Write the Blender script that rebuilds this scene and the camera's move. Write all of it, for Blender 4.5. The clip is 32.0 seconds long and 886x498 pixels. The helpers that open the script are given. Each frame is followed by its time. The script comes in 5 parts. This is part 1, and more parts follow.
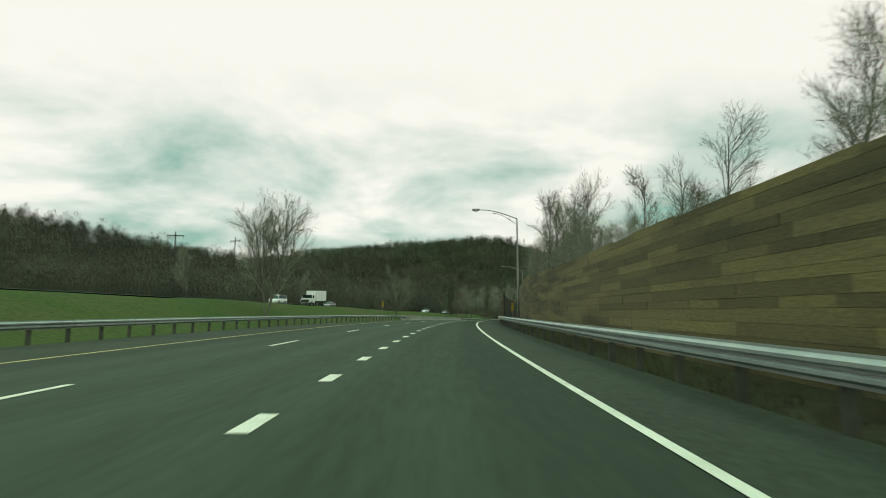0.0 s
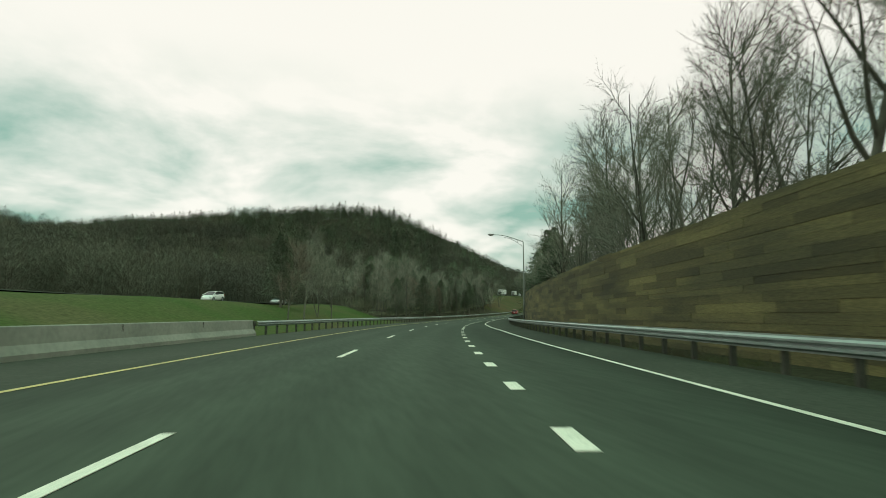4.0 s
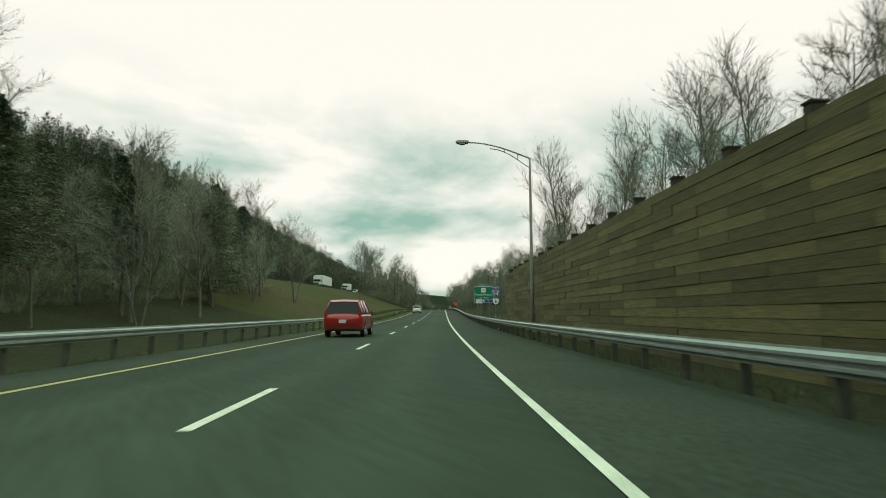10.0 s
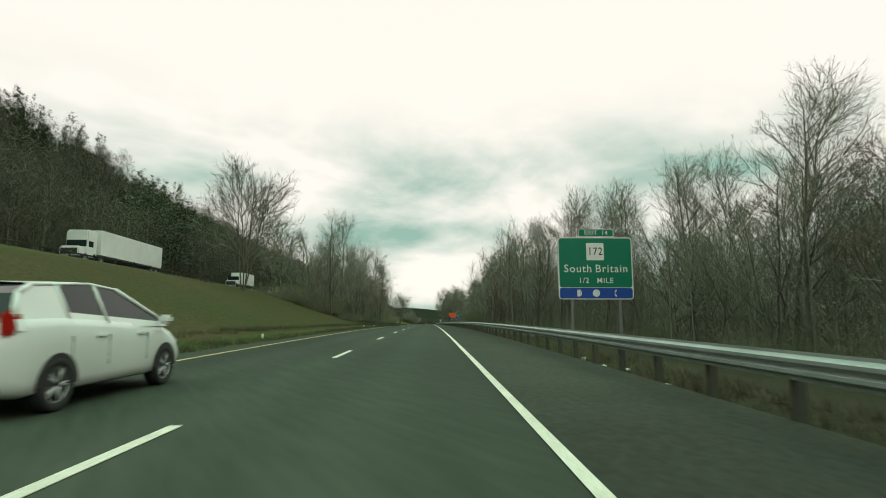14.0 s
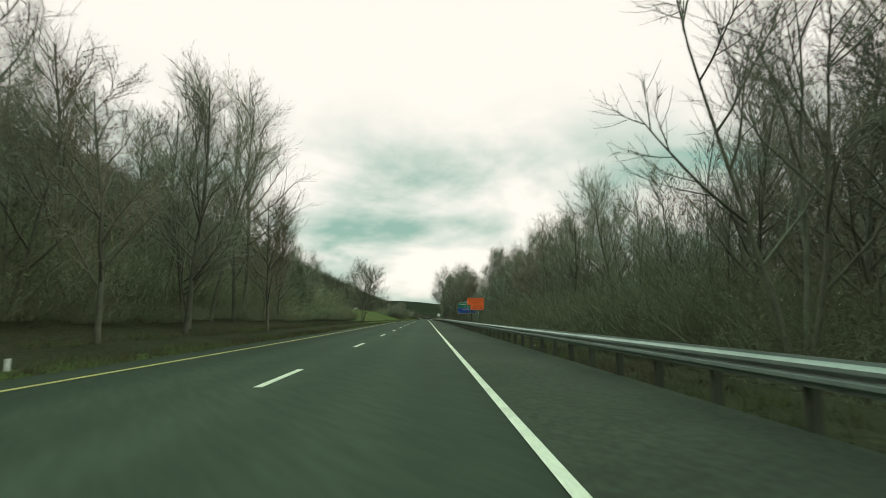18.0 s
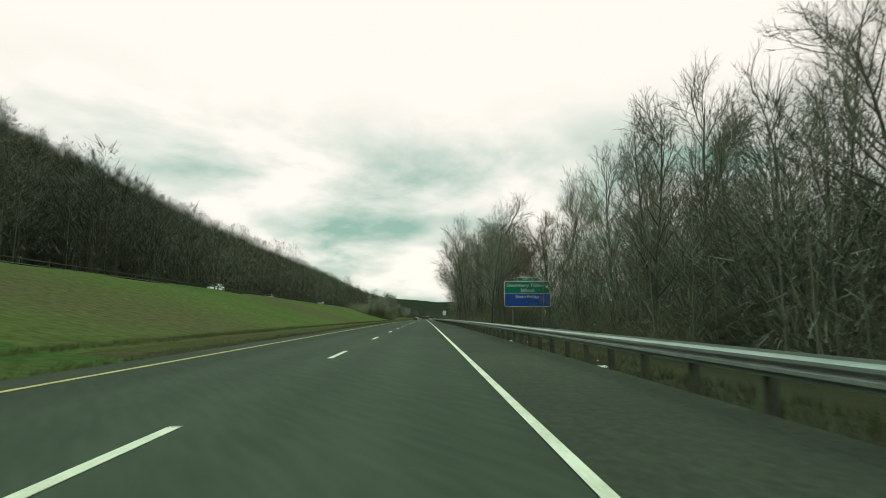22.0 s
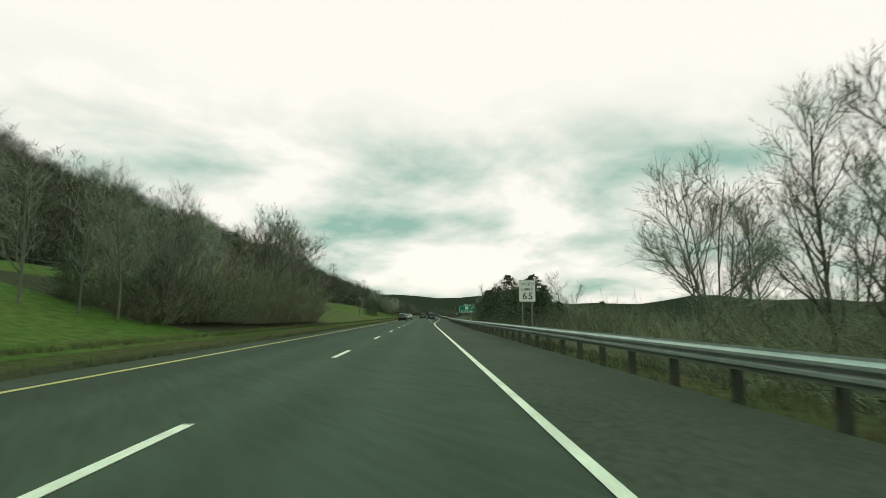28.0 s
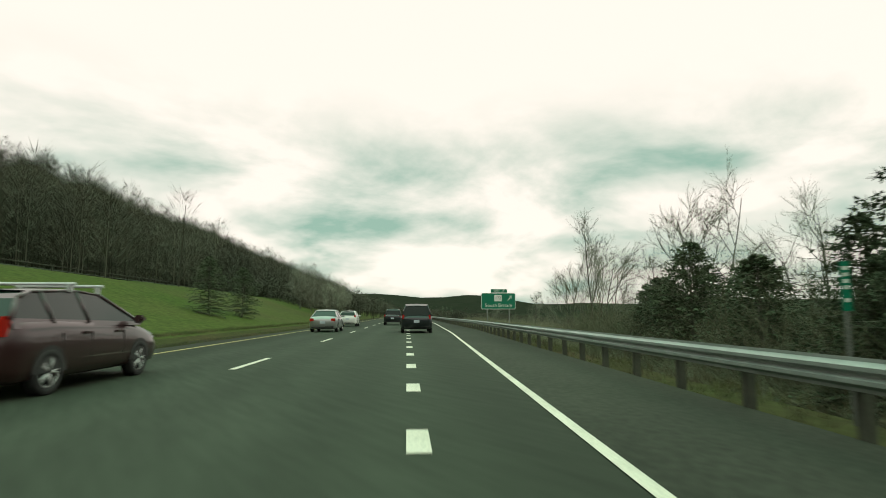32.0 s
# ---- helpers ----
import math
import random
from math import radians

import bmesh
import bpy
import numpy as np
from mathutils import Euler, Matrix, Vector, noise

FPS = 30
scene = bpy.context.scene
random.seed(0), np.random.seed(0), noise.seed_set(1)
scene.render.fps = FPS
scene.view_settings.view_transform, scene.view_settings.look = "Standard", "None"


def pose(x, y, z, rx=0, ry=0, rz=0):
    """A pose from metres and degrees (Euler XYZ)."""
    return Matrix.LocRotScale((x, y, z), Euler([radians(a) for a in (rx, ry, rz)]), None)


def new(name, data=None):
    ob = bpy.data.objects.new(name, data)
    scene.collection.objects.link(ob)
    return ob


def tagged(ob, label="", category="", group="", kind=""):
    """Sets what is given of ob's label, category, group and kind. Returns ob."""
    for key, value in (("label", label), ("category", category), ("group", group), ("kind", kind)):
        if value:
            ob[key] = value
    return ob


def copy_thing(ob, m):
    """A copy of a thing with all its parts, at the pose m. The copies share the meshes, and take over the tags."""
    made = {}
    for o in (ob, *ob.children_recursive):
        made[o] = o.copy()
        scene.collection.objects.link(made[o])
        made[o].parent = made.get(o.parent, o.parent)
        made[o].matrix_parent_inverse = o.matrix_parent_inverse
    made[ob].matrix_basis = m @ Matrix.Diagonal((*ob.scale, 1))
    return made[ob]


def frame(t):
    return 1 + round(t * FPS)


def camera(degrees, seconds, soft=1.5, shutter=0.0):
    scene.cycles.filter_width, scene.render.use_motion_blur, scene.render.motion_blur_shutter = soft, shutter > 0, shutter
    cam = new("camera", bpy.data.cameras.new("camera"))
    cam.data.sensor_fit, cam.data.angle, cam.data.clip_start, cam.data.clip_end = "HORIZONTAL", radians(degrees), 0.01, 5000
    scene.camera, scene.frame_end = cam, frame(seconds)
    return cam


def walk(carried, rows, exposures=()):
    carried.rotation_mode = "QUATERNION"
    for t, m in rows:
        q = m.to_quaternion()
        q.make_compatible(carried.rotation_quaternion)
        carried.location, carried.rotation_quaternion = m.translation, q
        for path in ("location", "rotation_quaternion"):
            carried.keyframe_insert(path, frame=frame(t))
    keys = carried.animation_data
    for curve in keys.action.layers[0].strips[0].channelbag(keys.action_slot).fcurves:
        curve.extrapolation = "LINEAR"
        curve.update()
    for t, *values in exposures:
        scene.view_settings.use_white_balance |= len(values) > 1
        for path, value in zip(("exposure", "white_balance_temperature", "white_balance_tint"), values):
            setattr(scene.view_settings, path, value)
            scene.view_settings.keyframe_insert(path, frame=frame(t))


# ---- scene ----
# Road alignment: curvature (1/km) and grade (%) along the centre of the middle lane, by chainage s in metres.
BEND = [(-400, 1.2), (-40, 1.2), (0, 1.36), (35, 1.52), (70, 1.89), (100, 1.59), (130, 1.41), (160, 1.84), (190, 1.93), (220, 1.75),
        (250, 1.75), (280, 1.61), (310, 0.94), (350, 0.27), (390, 0), (3000, 0)]
GRADE = [(-400, 0.5), (-40, 0.56), (60, -0.84), (150, -2.52), (210, -2.56), (270, -1.58), (320, -0.63), (370, 0.26), (420, 1.78),
         (480, 0.62), (540, 0.11), (600, 0.32), (700, -0.07), (850, -0.29), (1000, 0.18), (1100, 0), (3000, 0)]
STEP = 2.0
SG = np.arange(-400, 3000, STEP)
HEAD = np.cumsum(np.interp(SG, *zip(*BEND)) * 1e-3) * STEP
GR = np.interp(SG, *zip(*GRADE)) * 0.01
I0 = int(400 / STEP)
HEAD -= HEAD[I0]
RX, RY, RZ = np.cumsum(np.sin(HEAD)) * STEP, np.cumsum(np.cos(HEAD)) * STEP, np.cumsum(GR) * STEP
RX, RY, RZ = RX - RX[I0], RY - RY[I0], RZ - RZ[I0]


def tab(pairs):
    xs, ys = [np.array(v, float) for v in zip(*pairs)]
    return lambda s: np.interp(s, xs, ys)


def heading(s):
    return float(np.interp(s, SG, HEAD))


def at(s, d, z=0.0):
    """World place at chainage s, d metres right of the middle lane's centre, z above the road."""
    h = heading(s)
    return Vector((np.interp(s, SG, RX) + d * math.cos(h), np.interp(s, SG, RY) - d * math.sin(h), np.interp(s, SG, RZ) + z))


def stand(s, d, z=0.0, turn=0.0, pitch=True):
    """Pose at chainage s: x to the right, y along the road."""
    m = Matrix.Rotation(-heading(s) + radians(turn), 4, "Z")
    if pitch:
        m = m @ Matrix.Rotation(math.atan(np.interp(s, SG, GR)), 4, "X")
    return Matrix.Translation(at(s, d, z)) @ m


# ---- camera ----
cam = camera(77.0, 32.0, soft=0.95, shutter=0.12)
# seconds, chainage, offset, yaw and pitch against the road (degrees)
DRIVE = [
    (0, 6.1, 3.65, -1.16, -0.48), (1, 37.6, 2.73, -1.66, -0.53), (2, 68.5, 1.74, -1.63, -0.57), (3, 100.0, 0.97, -0.61, -0.28),
    (6, 191.9, 0.36, 0.71, -0.09), (8, 250.2, 0.45, 0.76, 0.02), (9, 281.8, 0.48, -0.14, -0.03), (11, 338.9, 0.49, 0.20, 0.14),
    (12, 367.9, 0.54, 0.10, 0.27), (13, 396.1, 0.65, -0.35, 0.08), (17, 500.9, 0.70, 0.25, 0.17), (19, 552.3, 0.88, -0.13, 0.24),
    (21, 603.4, 0.67, 0.04, 0.10), (23, 658.3, 0.65, 0.22, 0.16), (25, 714.8, 0.67, -0.05, 0.16), (28, 801.1, 0.56, 0.17, 0.10),
    (29, 829.5, 0.61, 0.42, 0.13), (30, 857.4, 0.84, 0.32, 0.20), (31, 885.6, 1.02, 1.10, 0.14), (32, 914.0, 1.72, 1.85, 0.09)]
MOUNT_YAW, MOUNT_PITCH, EYE_HEIGHT = 1.72, 6.73, 1.10


def glide(t, k):
    """Smooth value of column k of DRIVE at t."""
    ts = [r[0] for r in DRIVE]
    vs = [r[k] for r in DRIVE]
    n = len(ts)
    i = min(max(int(np.searchsorted(ts, t)) - 1, 0), n - 2)

    def slope(j):
        if j == 0:
            return (vs[1] - vs[0]) / (ts[1] - ts[0])
        if j == n - 1:
            return (vs[-1] - vs[-2]) / (ts[-1] - ts[-2])
        a, b = ts[j] - ts[j - 1], ts[j + 1] - ts[j]
        return ((vs[j] - vs[j - 1]) / a * b + (vs[j + 1] - vs[j]) / b * a) / (a + b)
    h = ts[i + 1] - ts[i]
    u = (t - ts[i]) / h
    return ((1 + 2 * u) * (1 - u) ** 2 * vs[i] + u * (1 - u) ** 2 * h * slope(i)
            + u * u * (3 - 2 * u) * vs[i + 1] + u * u * (u - 1) * h * slope(i + 1))


ROWS = []
for i in range(65):
    t = i / 2
    s = glide(t, 1)
    p = at(s, glide(t, 2), EYE_HEIGHT)
    yaw = math.degrees(heading(s)) + glide(t, 3) * 1.08 + MOUNT_YAW
    pitch = MOUNT_PITCH + glide(t, 4) * 1.08 + math.degrees(math.atan(np.interp(s, SG, GR)))
    ROWS.append((t, pose(p.x, p.y, p.z, 90 + pitch, 0, -yaw)))
walk(cam, ROWS, exposures=[(0, -1.24, 7350, -31), (8, -1.20, 7400, -30), (14, -1.18, 7500, -27), (26, -1.18, 7500, -27), (28, -1.20, 7450, -29), (29, -1.30, 7450, -30), (31, -1.32, 7550, -29), (32, -1.16, 7800, -26)])

# ---- world ----
SUN_AZ, SUN_EL = 150.0, 42.0
world = bpy.data.worlds.new("overcast_sky")
scene.world = world
world.use_nodes = True
wn, wl = world.node_tree.nodes, world.node_tree.links
wn.clear()


def wnode(kind, **kw):
    n = wn.new(kind)
    for k, v in kw.items():
        if k == "operation":
            n.operation = v
        else:
            n.inputs[k].default_value = v
    return n


def wmath(op, a, b=None, c=None):
    n = wn.new("ShaderNodeMath")
    n.operation = op
    n.use_clamp = False
    for i, v in enumerate((a, b, c)):
        if v is None:
            continue
        if isinstance(v, (int, float)):
            n.inputs[i].default_value = v
        else:
            wl.new(v, n.inputs[i])
    return n.outputs[0]


tc = wn.new("ShaderNodeTexCoord")
sep = wn.new("ShaderNodeSeparateXYZ")
wl.new(tc.outputs["Generated"], sep.inputs[0])
up = wmath("MAXIMUM", sep.outputs["Z"], 0.0)
# clouds lie on a flat layer: divide by the height of the view
den = wmath("ADD", up, 0.24)
comb = wn.new("ShaderNodeCombineXYZ")
wl.new(wmath("DIVIDE", sep.outputs["X"], den), comb.inputs[0])
wl.new(wmath("DIVIDE", sep.outputs["Y"], den), comb.inputs[1])
n1 = wn.new("ShaderNodeTexNoise")
n1.inputs["Scale"].default_value, n1.inputs["Detail"].default_value, n1.inputs["Roughness"].default_value = 1.4, 7.0, 0.54
n1.inputs["Distortion"].default_value = 0.25
wl.new(comb.outputs[0], n1.inputs["Vector"])
ramp = wn.new("ShaderNodeValToRGB")
ramp.color_ramp.elements[0].position, ramp.color_ramp.elements[0].color = 0.43, (0.0, 0.0, 0.0, 1)
ramp.color_ramp.elements[1].position, ramp.color_ramp.elements[1].color = 0.66, (1, 1, 1, 1)
wl.new(n1.outputs["Fac"], ramp.inputs[0])
# thin high cloud brightens with height
high = wn.new("ShaderNodeMapRange")
high.interpolation_type = "SMOOTHSTEP"
high.inputs["From Min"].default_value, high.inputs["From Max"].default_value = 0.24, 0.43
wl.new(up, high.inputs["Value"])
cover = wmath("MULTIPLY", ramp.outputs[0], wmath("SUBTRACT", 1.0, wmath("MULTIPLY", high.outputs[0], 1.0)))
mix = wn.new("ShaderNodeMix")
mix.data_type = "RGBA"
wl.new(cover, mix.inputs["Factor"])
# overcast dome: creamy white low down, unseen zenith brighter and blue-green to tint surfaces
zen = wn.new("ShaderNodeMapRange")
zen.interpolation_type = "SMOOTHSTEP"
zen.inputs["From Min"].default_value, zen.inputs["From Max"].default_value = 0.55, 0.92
wl.new(up, zen.inputs["Value"])
dome = wn.new("ShaderNodeMix")
dome.data_type = "RGBA"
wl.new(zen.outputs[0], dome.inputs["Factor"])
dome.inputs["A"].default_value = (2.66, 2.14, 2.64, 1)
dome.inputs["B"].default_value = (2.75, 4.1, 4.05, 1)
wl.new(dome.outputs["Result"], mix.inputs["A"])
mix.inputs["B"].default_value = (0.84, 1.10, 1.22, 1)
sky = wn.new("ShaderNodeTexSky")
sky.sky_type, sky.sun_disc = "NISHITA", False
sky.sun_elevation, sky.sun_rotation = radians(SUN_EL), radians(SUN_AZ)
add = wn.new("ShaderNodeMix")
add.data_type, add.blend_type = "RGBA", "ADD"
add.inputs["Factor"].default_value = 0.02
wl.new(mix.outputs["Result"], add.inputs["A"])
wl.new(sky.outputs[0], add.inputs["B"])
bg = wn.new("ShaderNodeBackground")
bg.inputs["Strength"].default_value = 0.95
wl.new(add.outputs["Result"], bg.inputs["Color"])
wo = wn.new("ShaderNodeOutputWorld")
wl.new(bg.outputs[0], wo.inputs["Surface"])
sun = new("sun", bpy.data.lights.new("sun", "SUN"))
sun.data.energy, sun.data.angle, sun.data.color = 0.65, radians(20), (1.0, 0.96, 0.9)
sun.matrix_world = pose(0, 0, 60, 90 - SUN_EL, 0, 180 - SUN_AZ)


# ---- materials ----
def material(name, base, second=None, scale=1.0, rough=0.8, metal=0.0, bump=0.0, fine=0.0, spread=0.0, island=False, stretch=(1, 1, 1),
             third=None, spec=0.5, world_space=False, coat=0.0):
    """Two-scale surface: patches of base and second, fine grain, and a spread of brightness from piece to piece."""
    m = bpy.data.materials.new(name)
    m.use_nodes = True
    nt = m.node_tree
    b = nt.nodes["Principled BSDF"]
    b.inputs["Roughness"].default_value, b.inputs["Metallic"].default_value = rough, metal
    b.inputs["Specular IOR Level"].default_value = spec
    b.inputs["Coat Weight"].default_value = coat
    tcn = nt.nodes.new("ShaderNodeTexCoord")
    src = tcn.outputs["Object"]
    if world_space:
        src = nt.nodes.new("ShaderNodeNewGeometry").outputs["Position"]
    mp = nt.nodes.new("ShaderNodeMapping")
    mp.inputs["Scale"].default_value = stretch
    nt.links.new(src, mp.inputs[0])

    def tex(sc, detail=4):
        n = nt.nodes.new("ShaderNodeTexNoise")
        n.inputs["Scale"].default_value, n.inputs["Detail"].default_value = sc, detail
        nt.links.new(mp.outputs[0], n.inputs["Vector"])
        return n.outputs["Fac"]

    def blend(kind, fac, a, c):
        n = nt.nodes.new("ShaderNodeMix")
        n.data_type, n.blend_type = "RGBA", kind
        for sock, v in ((n.inputs["Factor"], fac), (n.inputs["A"], a), (n.inputs["B"], c)):
            if isinstance(v, tuple):
                sock.default_value = (*v, 1) if len(v) == 3 else v
            elif isinstance(v, float):
                sock.default_value = v
            else:
                nt.links.new(v, sock)
        return n.outputs["Result"]

    def steep(v, lo, hi):
        n = nt.nodes.new("ShaderNodeMapRange")
        n.inputs["From Min"].default_value, n.inputs["From Max"].default_value = lo, hi
        nt.links.new(v, n.inputs["Value"])
        return n.outputs[0]
    col = base
    if second:
        col = blend("MIX", steep(tex(scale), 0.35, 0.65), col, second)
    if third:
        col = blend("MIX", steep(tex(scale * 0.23, 3), 0.5, 0.68), col, third)
    if fine:
        g = steep(tex(scale * 23, 3), 0.25, 0.75)
        lo = tuple(1 - fine for _ in range(3))
        hi = tuple(1 + fine for _ in range(3))
        col = blend("MULTIPLY", 1.0, col, blend("MIX", g, lo, hi))
    if spread:
        if island:
            r = nt.nodes.new("ShaderNodeNewGeometry").outputs["Random Per Island"]
        else:
            r = nt.nodes.new("ShaderNodeObjectInfo").outputs["Random"]
        lo = tuple(1 - spread for _ in range(3))
        hi = tuple(1 + spread for _ in range(3))
        col = blend("MULTIPLY", 1.0, col, blend("MIX", r, lo, hi))
    if isinstance(col, tuple):
        b.inputs["Base Color"].default_value = (*col, 1)
    else:
        nt.links.new(col, b.inputs["Base Color"])
    if bump:
        bn = nt.nodes.new("ShaderNodeBump")
        bn.inputs["Strength"].default_value, bn.inputs["Distance"].default_value = min(bump, 1), 0.02
        nt.links.new(tex(scale * 12, 5), bn.inputs["Height"])
        nt.links.new(bn.outputs[0], b.inputs["Normal"])
    return m


ASPHALT = material("asphalt", (0.047, 0.056, 0.041), (0.053, 0.062, 0.046), 0.35, 0.9, bump=0.3, fine=0.16, stretch=(1, 0.12, 1), third=(0.042, 0.050, 0.037), spec=0.1)


def wheel_tracks(m, lane):
    """Darker polished bands where the wheels run, by the distance across the road (the u of the sheet)."""
    nt = m.node_tree
    base = nt.nodes["Principled BSDF"].inputs["Base Color"]
    was = base.links[0].from_socket
    sepx = nt.nodes.new("ShaderNodeSeparateXYZ")
    nt.links.new(nt.nodes.new("ShaderNodeUVMap").outputs[0], sepx.inputs[0])

    def mth(op, a, b):
        n = nt.nodes.new("ShaderNodeMath")
        n.operation = op
        for sock, v in zip(n.inputs, (a, b)):
            if isinstance(v, float):
                sock.default_value = v
            else:
                nt.links.new(v, sock)
        return n.outputs[0]
    wave = mth("COSINE", mth("MULTIPLY", sepx.outputs["X"], 4 * math.pi / lane), 0.0)
    wear = nt.nodes.new("ShaderNodeTexNoise")
    wear.inputs["Scale"].default_value = 0.9
    nt.links.new(nt.nodes["Mapping"].outputs[0], wear.inputs["Vector"])
    gain = mth("ADD", mth("MULTIPLY", mth("MULTIPLY", wave, wear.outputs["Fac"]), 0.16), 1.0)
    mul = nt.nodes.new("ShaderNodeMix")
    mul.data_type, mul.blend_type = "RGBA", "MULTIPLY"
    mul.inputs["Factor"].default_value = 1.0
    nt.links.new(was, mul.inputs["A"])
    nt.links.new(gain, mul.inputs["B"])
    nt.links.new(mul.outputs["Result"], base)


wheel_tracks(ASPHALT, 3.66)
SHOULDER = material("shoulder_asphalt", (0.043, 0.048, 0.035), (0.053, 0.057, 0.043), 0.4, 0.92, bump=0.4, fine=0.28, third=(0.036, 0.039, 0.030), spec=0.1)
PAINT_W = material("white_road_paint", (0.70, 0.66, 0.56), (0.55, 0.52, 0.43), 1.5, 0.6, fine=0.25)
PAINT_Y = material("yellow_road_paint", (0.46, 0.36, 0.12), (0.34, 0.28, 0.10), 1.5, 0.6, fine=0.2)
GRASS = material("grass", (0.044, 0.070, 0.018), (0.062, 0.072, 0.026), 0.12, 0.95, bump=0.8, fine=0.35, third=(0.085, 0.072, 0.038), world_space=True, spec=0.04)
LITTER = material("leaf_litter", (0.045, 0.041, 0.026), (0.034, 0.035, 0.020), 0.3, 0.95, bump=0.9, fine=0.4, third=(0.04, 0.036, 0.022), world_space=True, spec=0.04)
MEADOW = material("spring_grass", (0.054, 0.082, 0.018), (0.074, 0.088, 0.026), 0.09, 0.95, bump=0.8, fine=0.35, third=(0.072, 0.066, 0.03), world_space=True, spec=0.04)
BANKGRASS = material("dry_grass", (0.060, 0.052, 0.024), (0.048, 0.055, 0.020), 0.15, 0.95, bump=0.8, fine=0.35, third=(0.075, 0.058, 0.03), world_space=True, spec=0.04)
STEEL = material("galvanised_steel", (0.36, 0.39, 0.37), (0.26, 0.29, 0.27), 1.2, 0.5, 0.45, fine=0.12, spread=0.06)
POST = material("weathered_post", (0.074, 0.077, 0.055), (0.047, 0.049, 0.036), 3.0, 0.85, bump=0.4, fine=0.25, spread=0.2)
PLANK = material("stained_plank", (0.128, 0.112, 0.043), (0.064, 0.060, 0.027), 0.5, 0.85, bump=0.5, fine=0.3, third=(0.150, 0.130, 0.052), spread=0.36, stretch=(1, 0.15, 3))
PLANK_J = material("stained_planks", (0.128, 0.112, 0.043), (0.064, 0.060, 0.027), 0.5, 0.85, bump=0.5, fine=0.3, third=(0.150, 0.130, 0.052), spread=0.36, island=True, stretch=(0.4, 0.4, 3))
WALLBACK = material("dark_timber", (0.045, 0.038, 0.022), (0.035, 0.03, 0.02), 1.0, 0.9, bump=0.3, fine=0.2)
CONCRETE = material("weathered_concrete", (0.27, 0.265, 0.22), (0.20, 0.20, 0.165), 0.5, 0.9, bump=0.35, fine=0.18, third=(0.16, 0.165, 0.13), stretch=(1, 1, 0.5))
RUSTY = material("brown_steel", (0.10, 0.08, 0.055), (0.07, 0.055, 0.04), 1.0, 0.6, 0.2, fine=0.2)


# ---- mesh helpers ----
def mesh_from(name, verts, faces, mat, smooth=False):
    me = bpy.data.meshes.new(name)
    me.from_pydata([tuple(v) for v in verts], [], faces)
    if mat:
        me.materials.append(mat)
    if smooth:
        me.polygons.foreach_set("use_smooth", [True] * len(me.polygons))
    me.update()
    return me


def bm_mesh(name, bm, mat, smooth=False):
    bmesh.ops.recalc_face_normals(bm, faces=bm.faces)
    me = bpy.data.meshes.new(name)
    bm.to_mesh(me)
    bm.free()
    if mat:
        me.materials.append(mat)
    if smooth:
        me.polygons.foreach_set("use_smooth", [True] * len(me.polygons))
    return me


def child(name, me, parent, m=None, label=""):
    ob = new(name, me)
    ob.parent = parent
    if m is not None:
        ob.matrix_basis = m
    if label:
        tagged(ob, label)
    return ob


def part(name, bm, mat, parent, label="", smooth=False):
    return child(name, bm_mesh(name, bm, mat, smooth), parent, None, label)


def thing(name, m, label, category, group="", kind=""):
    ob = new(name)
    ob.empty_display_size = 0.2
    ob.matrix_basis = m
    return tagged(ob, label, category, group, kind)


def box(bm, x0, x1, y0, y1, z0, z1, bevel=0.0):
    """Adds a box, with its edges rounded off, to bm."""
    made = bmesh.ops.create_cube(bm, size=1)["verts"]
    for v in made:
        v.co = Vector((x0 + (v.co.x + 0.5) * (x1 - x0), y0 + (v.co.y + 0.5) * (y1 - y0), z0 + (v.co.z + 0.5) * (z1 - z0)))
    if bevel:
        edges = {e for v in made for e in v.link_edges}
        bmesh.ops.bevel(bm, geom=list(edges), offset=bevel, segments=2, affect="EDGES")
    return bm


def tube(bm, points, radii, sides=8, cap=True):
    """Adds a tube through the points to bm."""
    rings = []
    for i, p in enumerate(points):
        a, b = Vector(points[max(i - 1, 0)]), Vector(points[min(i + 1, len(points) - 1)])
        w = (b - a).normalized()
        u = w.orthogonal().normalized() if abs(w.z) > 0.98 else w.cross(Vector((0, 0, 1))).normalized()
        v = w.cross(u)
        r = radii[i] if isinstance(radii, (list, tuple)) else radii
        rings.append([bm.verts.new(Vector(p) + (u * math.cos(q) + v * math.sin(q)) * r) for q in [k * math.tau / sides for k in range(sides)]])
    for a, b in zip(rings, rings[1:]):
        for k in range(sides):
            bm.faces.new((a[k], a[(k + 1) % sides], b[(k + 1) % sides], b[k]))
    if cap:
        bm.faces.new(rings[0][::-1])
        bm.faces.new(rings[-1])
    return bm


def ribbon(name, ss, cols, mat, kind="structure", label="", category=""):
    """A sheet along the road: cols is a list of functions of s giving (d, z)."""
    verts, faces, n = [], [], len(cols)
    for s in ss:
        for c in cols:
            d, z = c(s)
            verts.append(at(s, d, z))
    for i in range(len(ss) - 1):
        for k in range(n - 1):
            a = i * n + k
            faces.append((a, a + 1, a + n + 1, a + n))
    me = mesh_from(name, verts, faces, mat, True)
    uv = me.uv_layers.new(name="across")
    across = [(float(c(s)[0]), float(s)) for s in ss for c in cols]
    uv.data.foreach_set("uv", [q for loop in me.loops for q in across[loop.vertex_index]])
    return tagged(new(name, me), label, category, kind=kind)


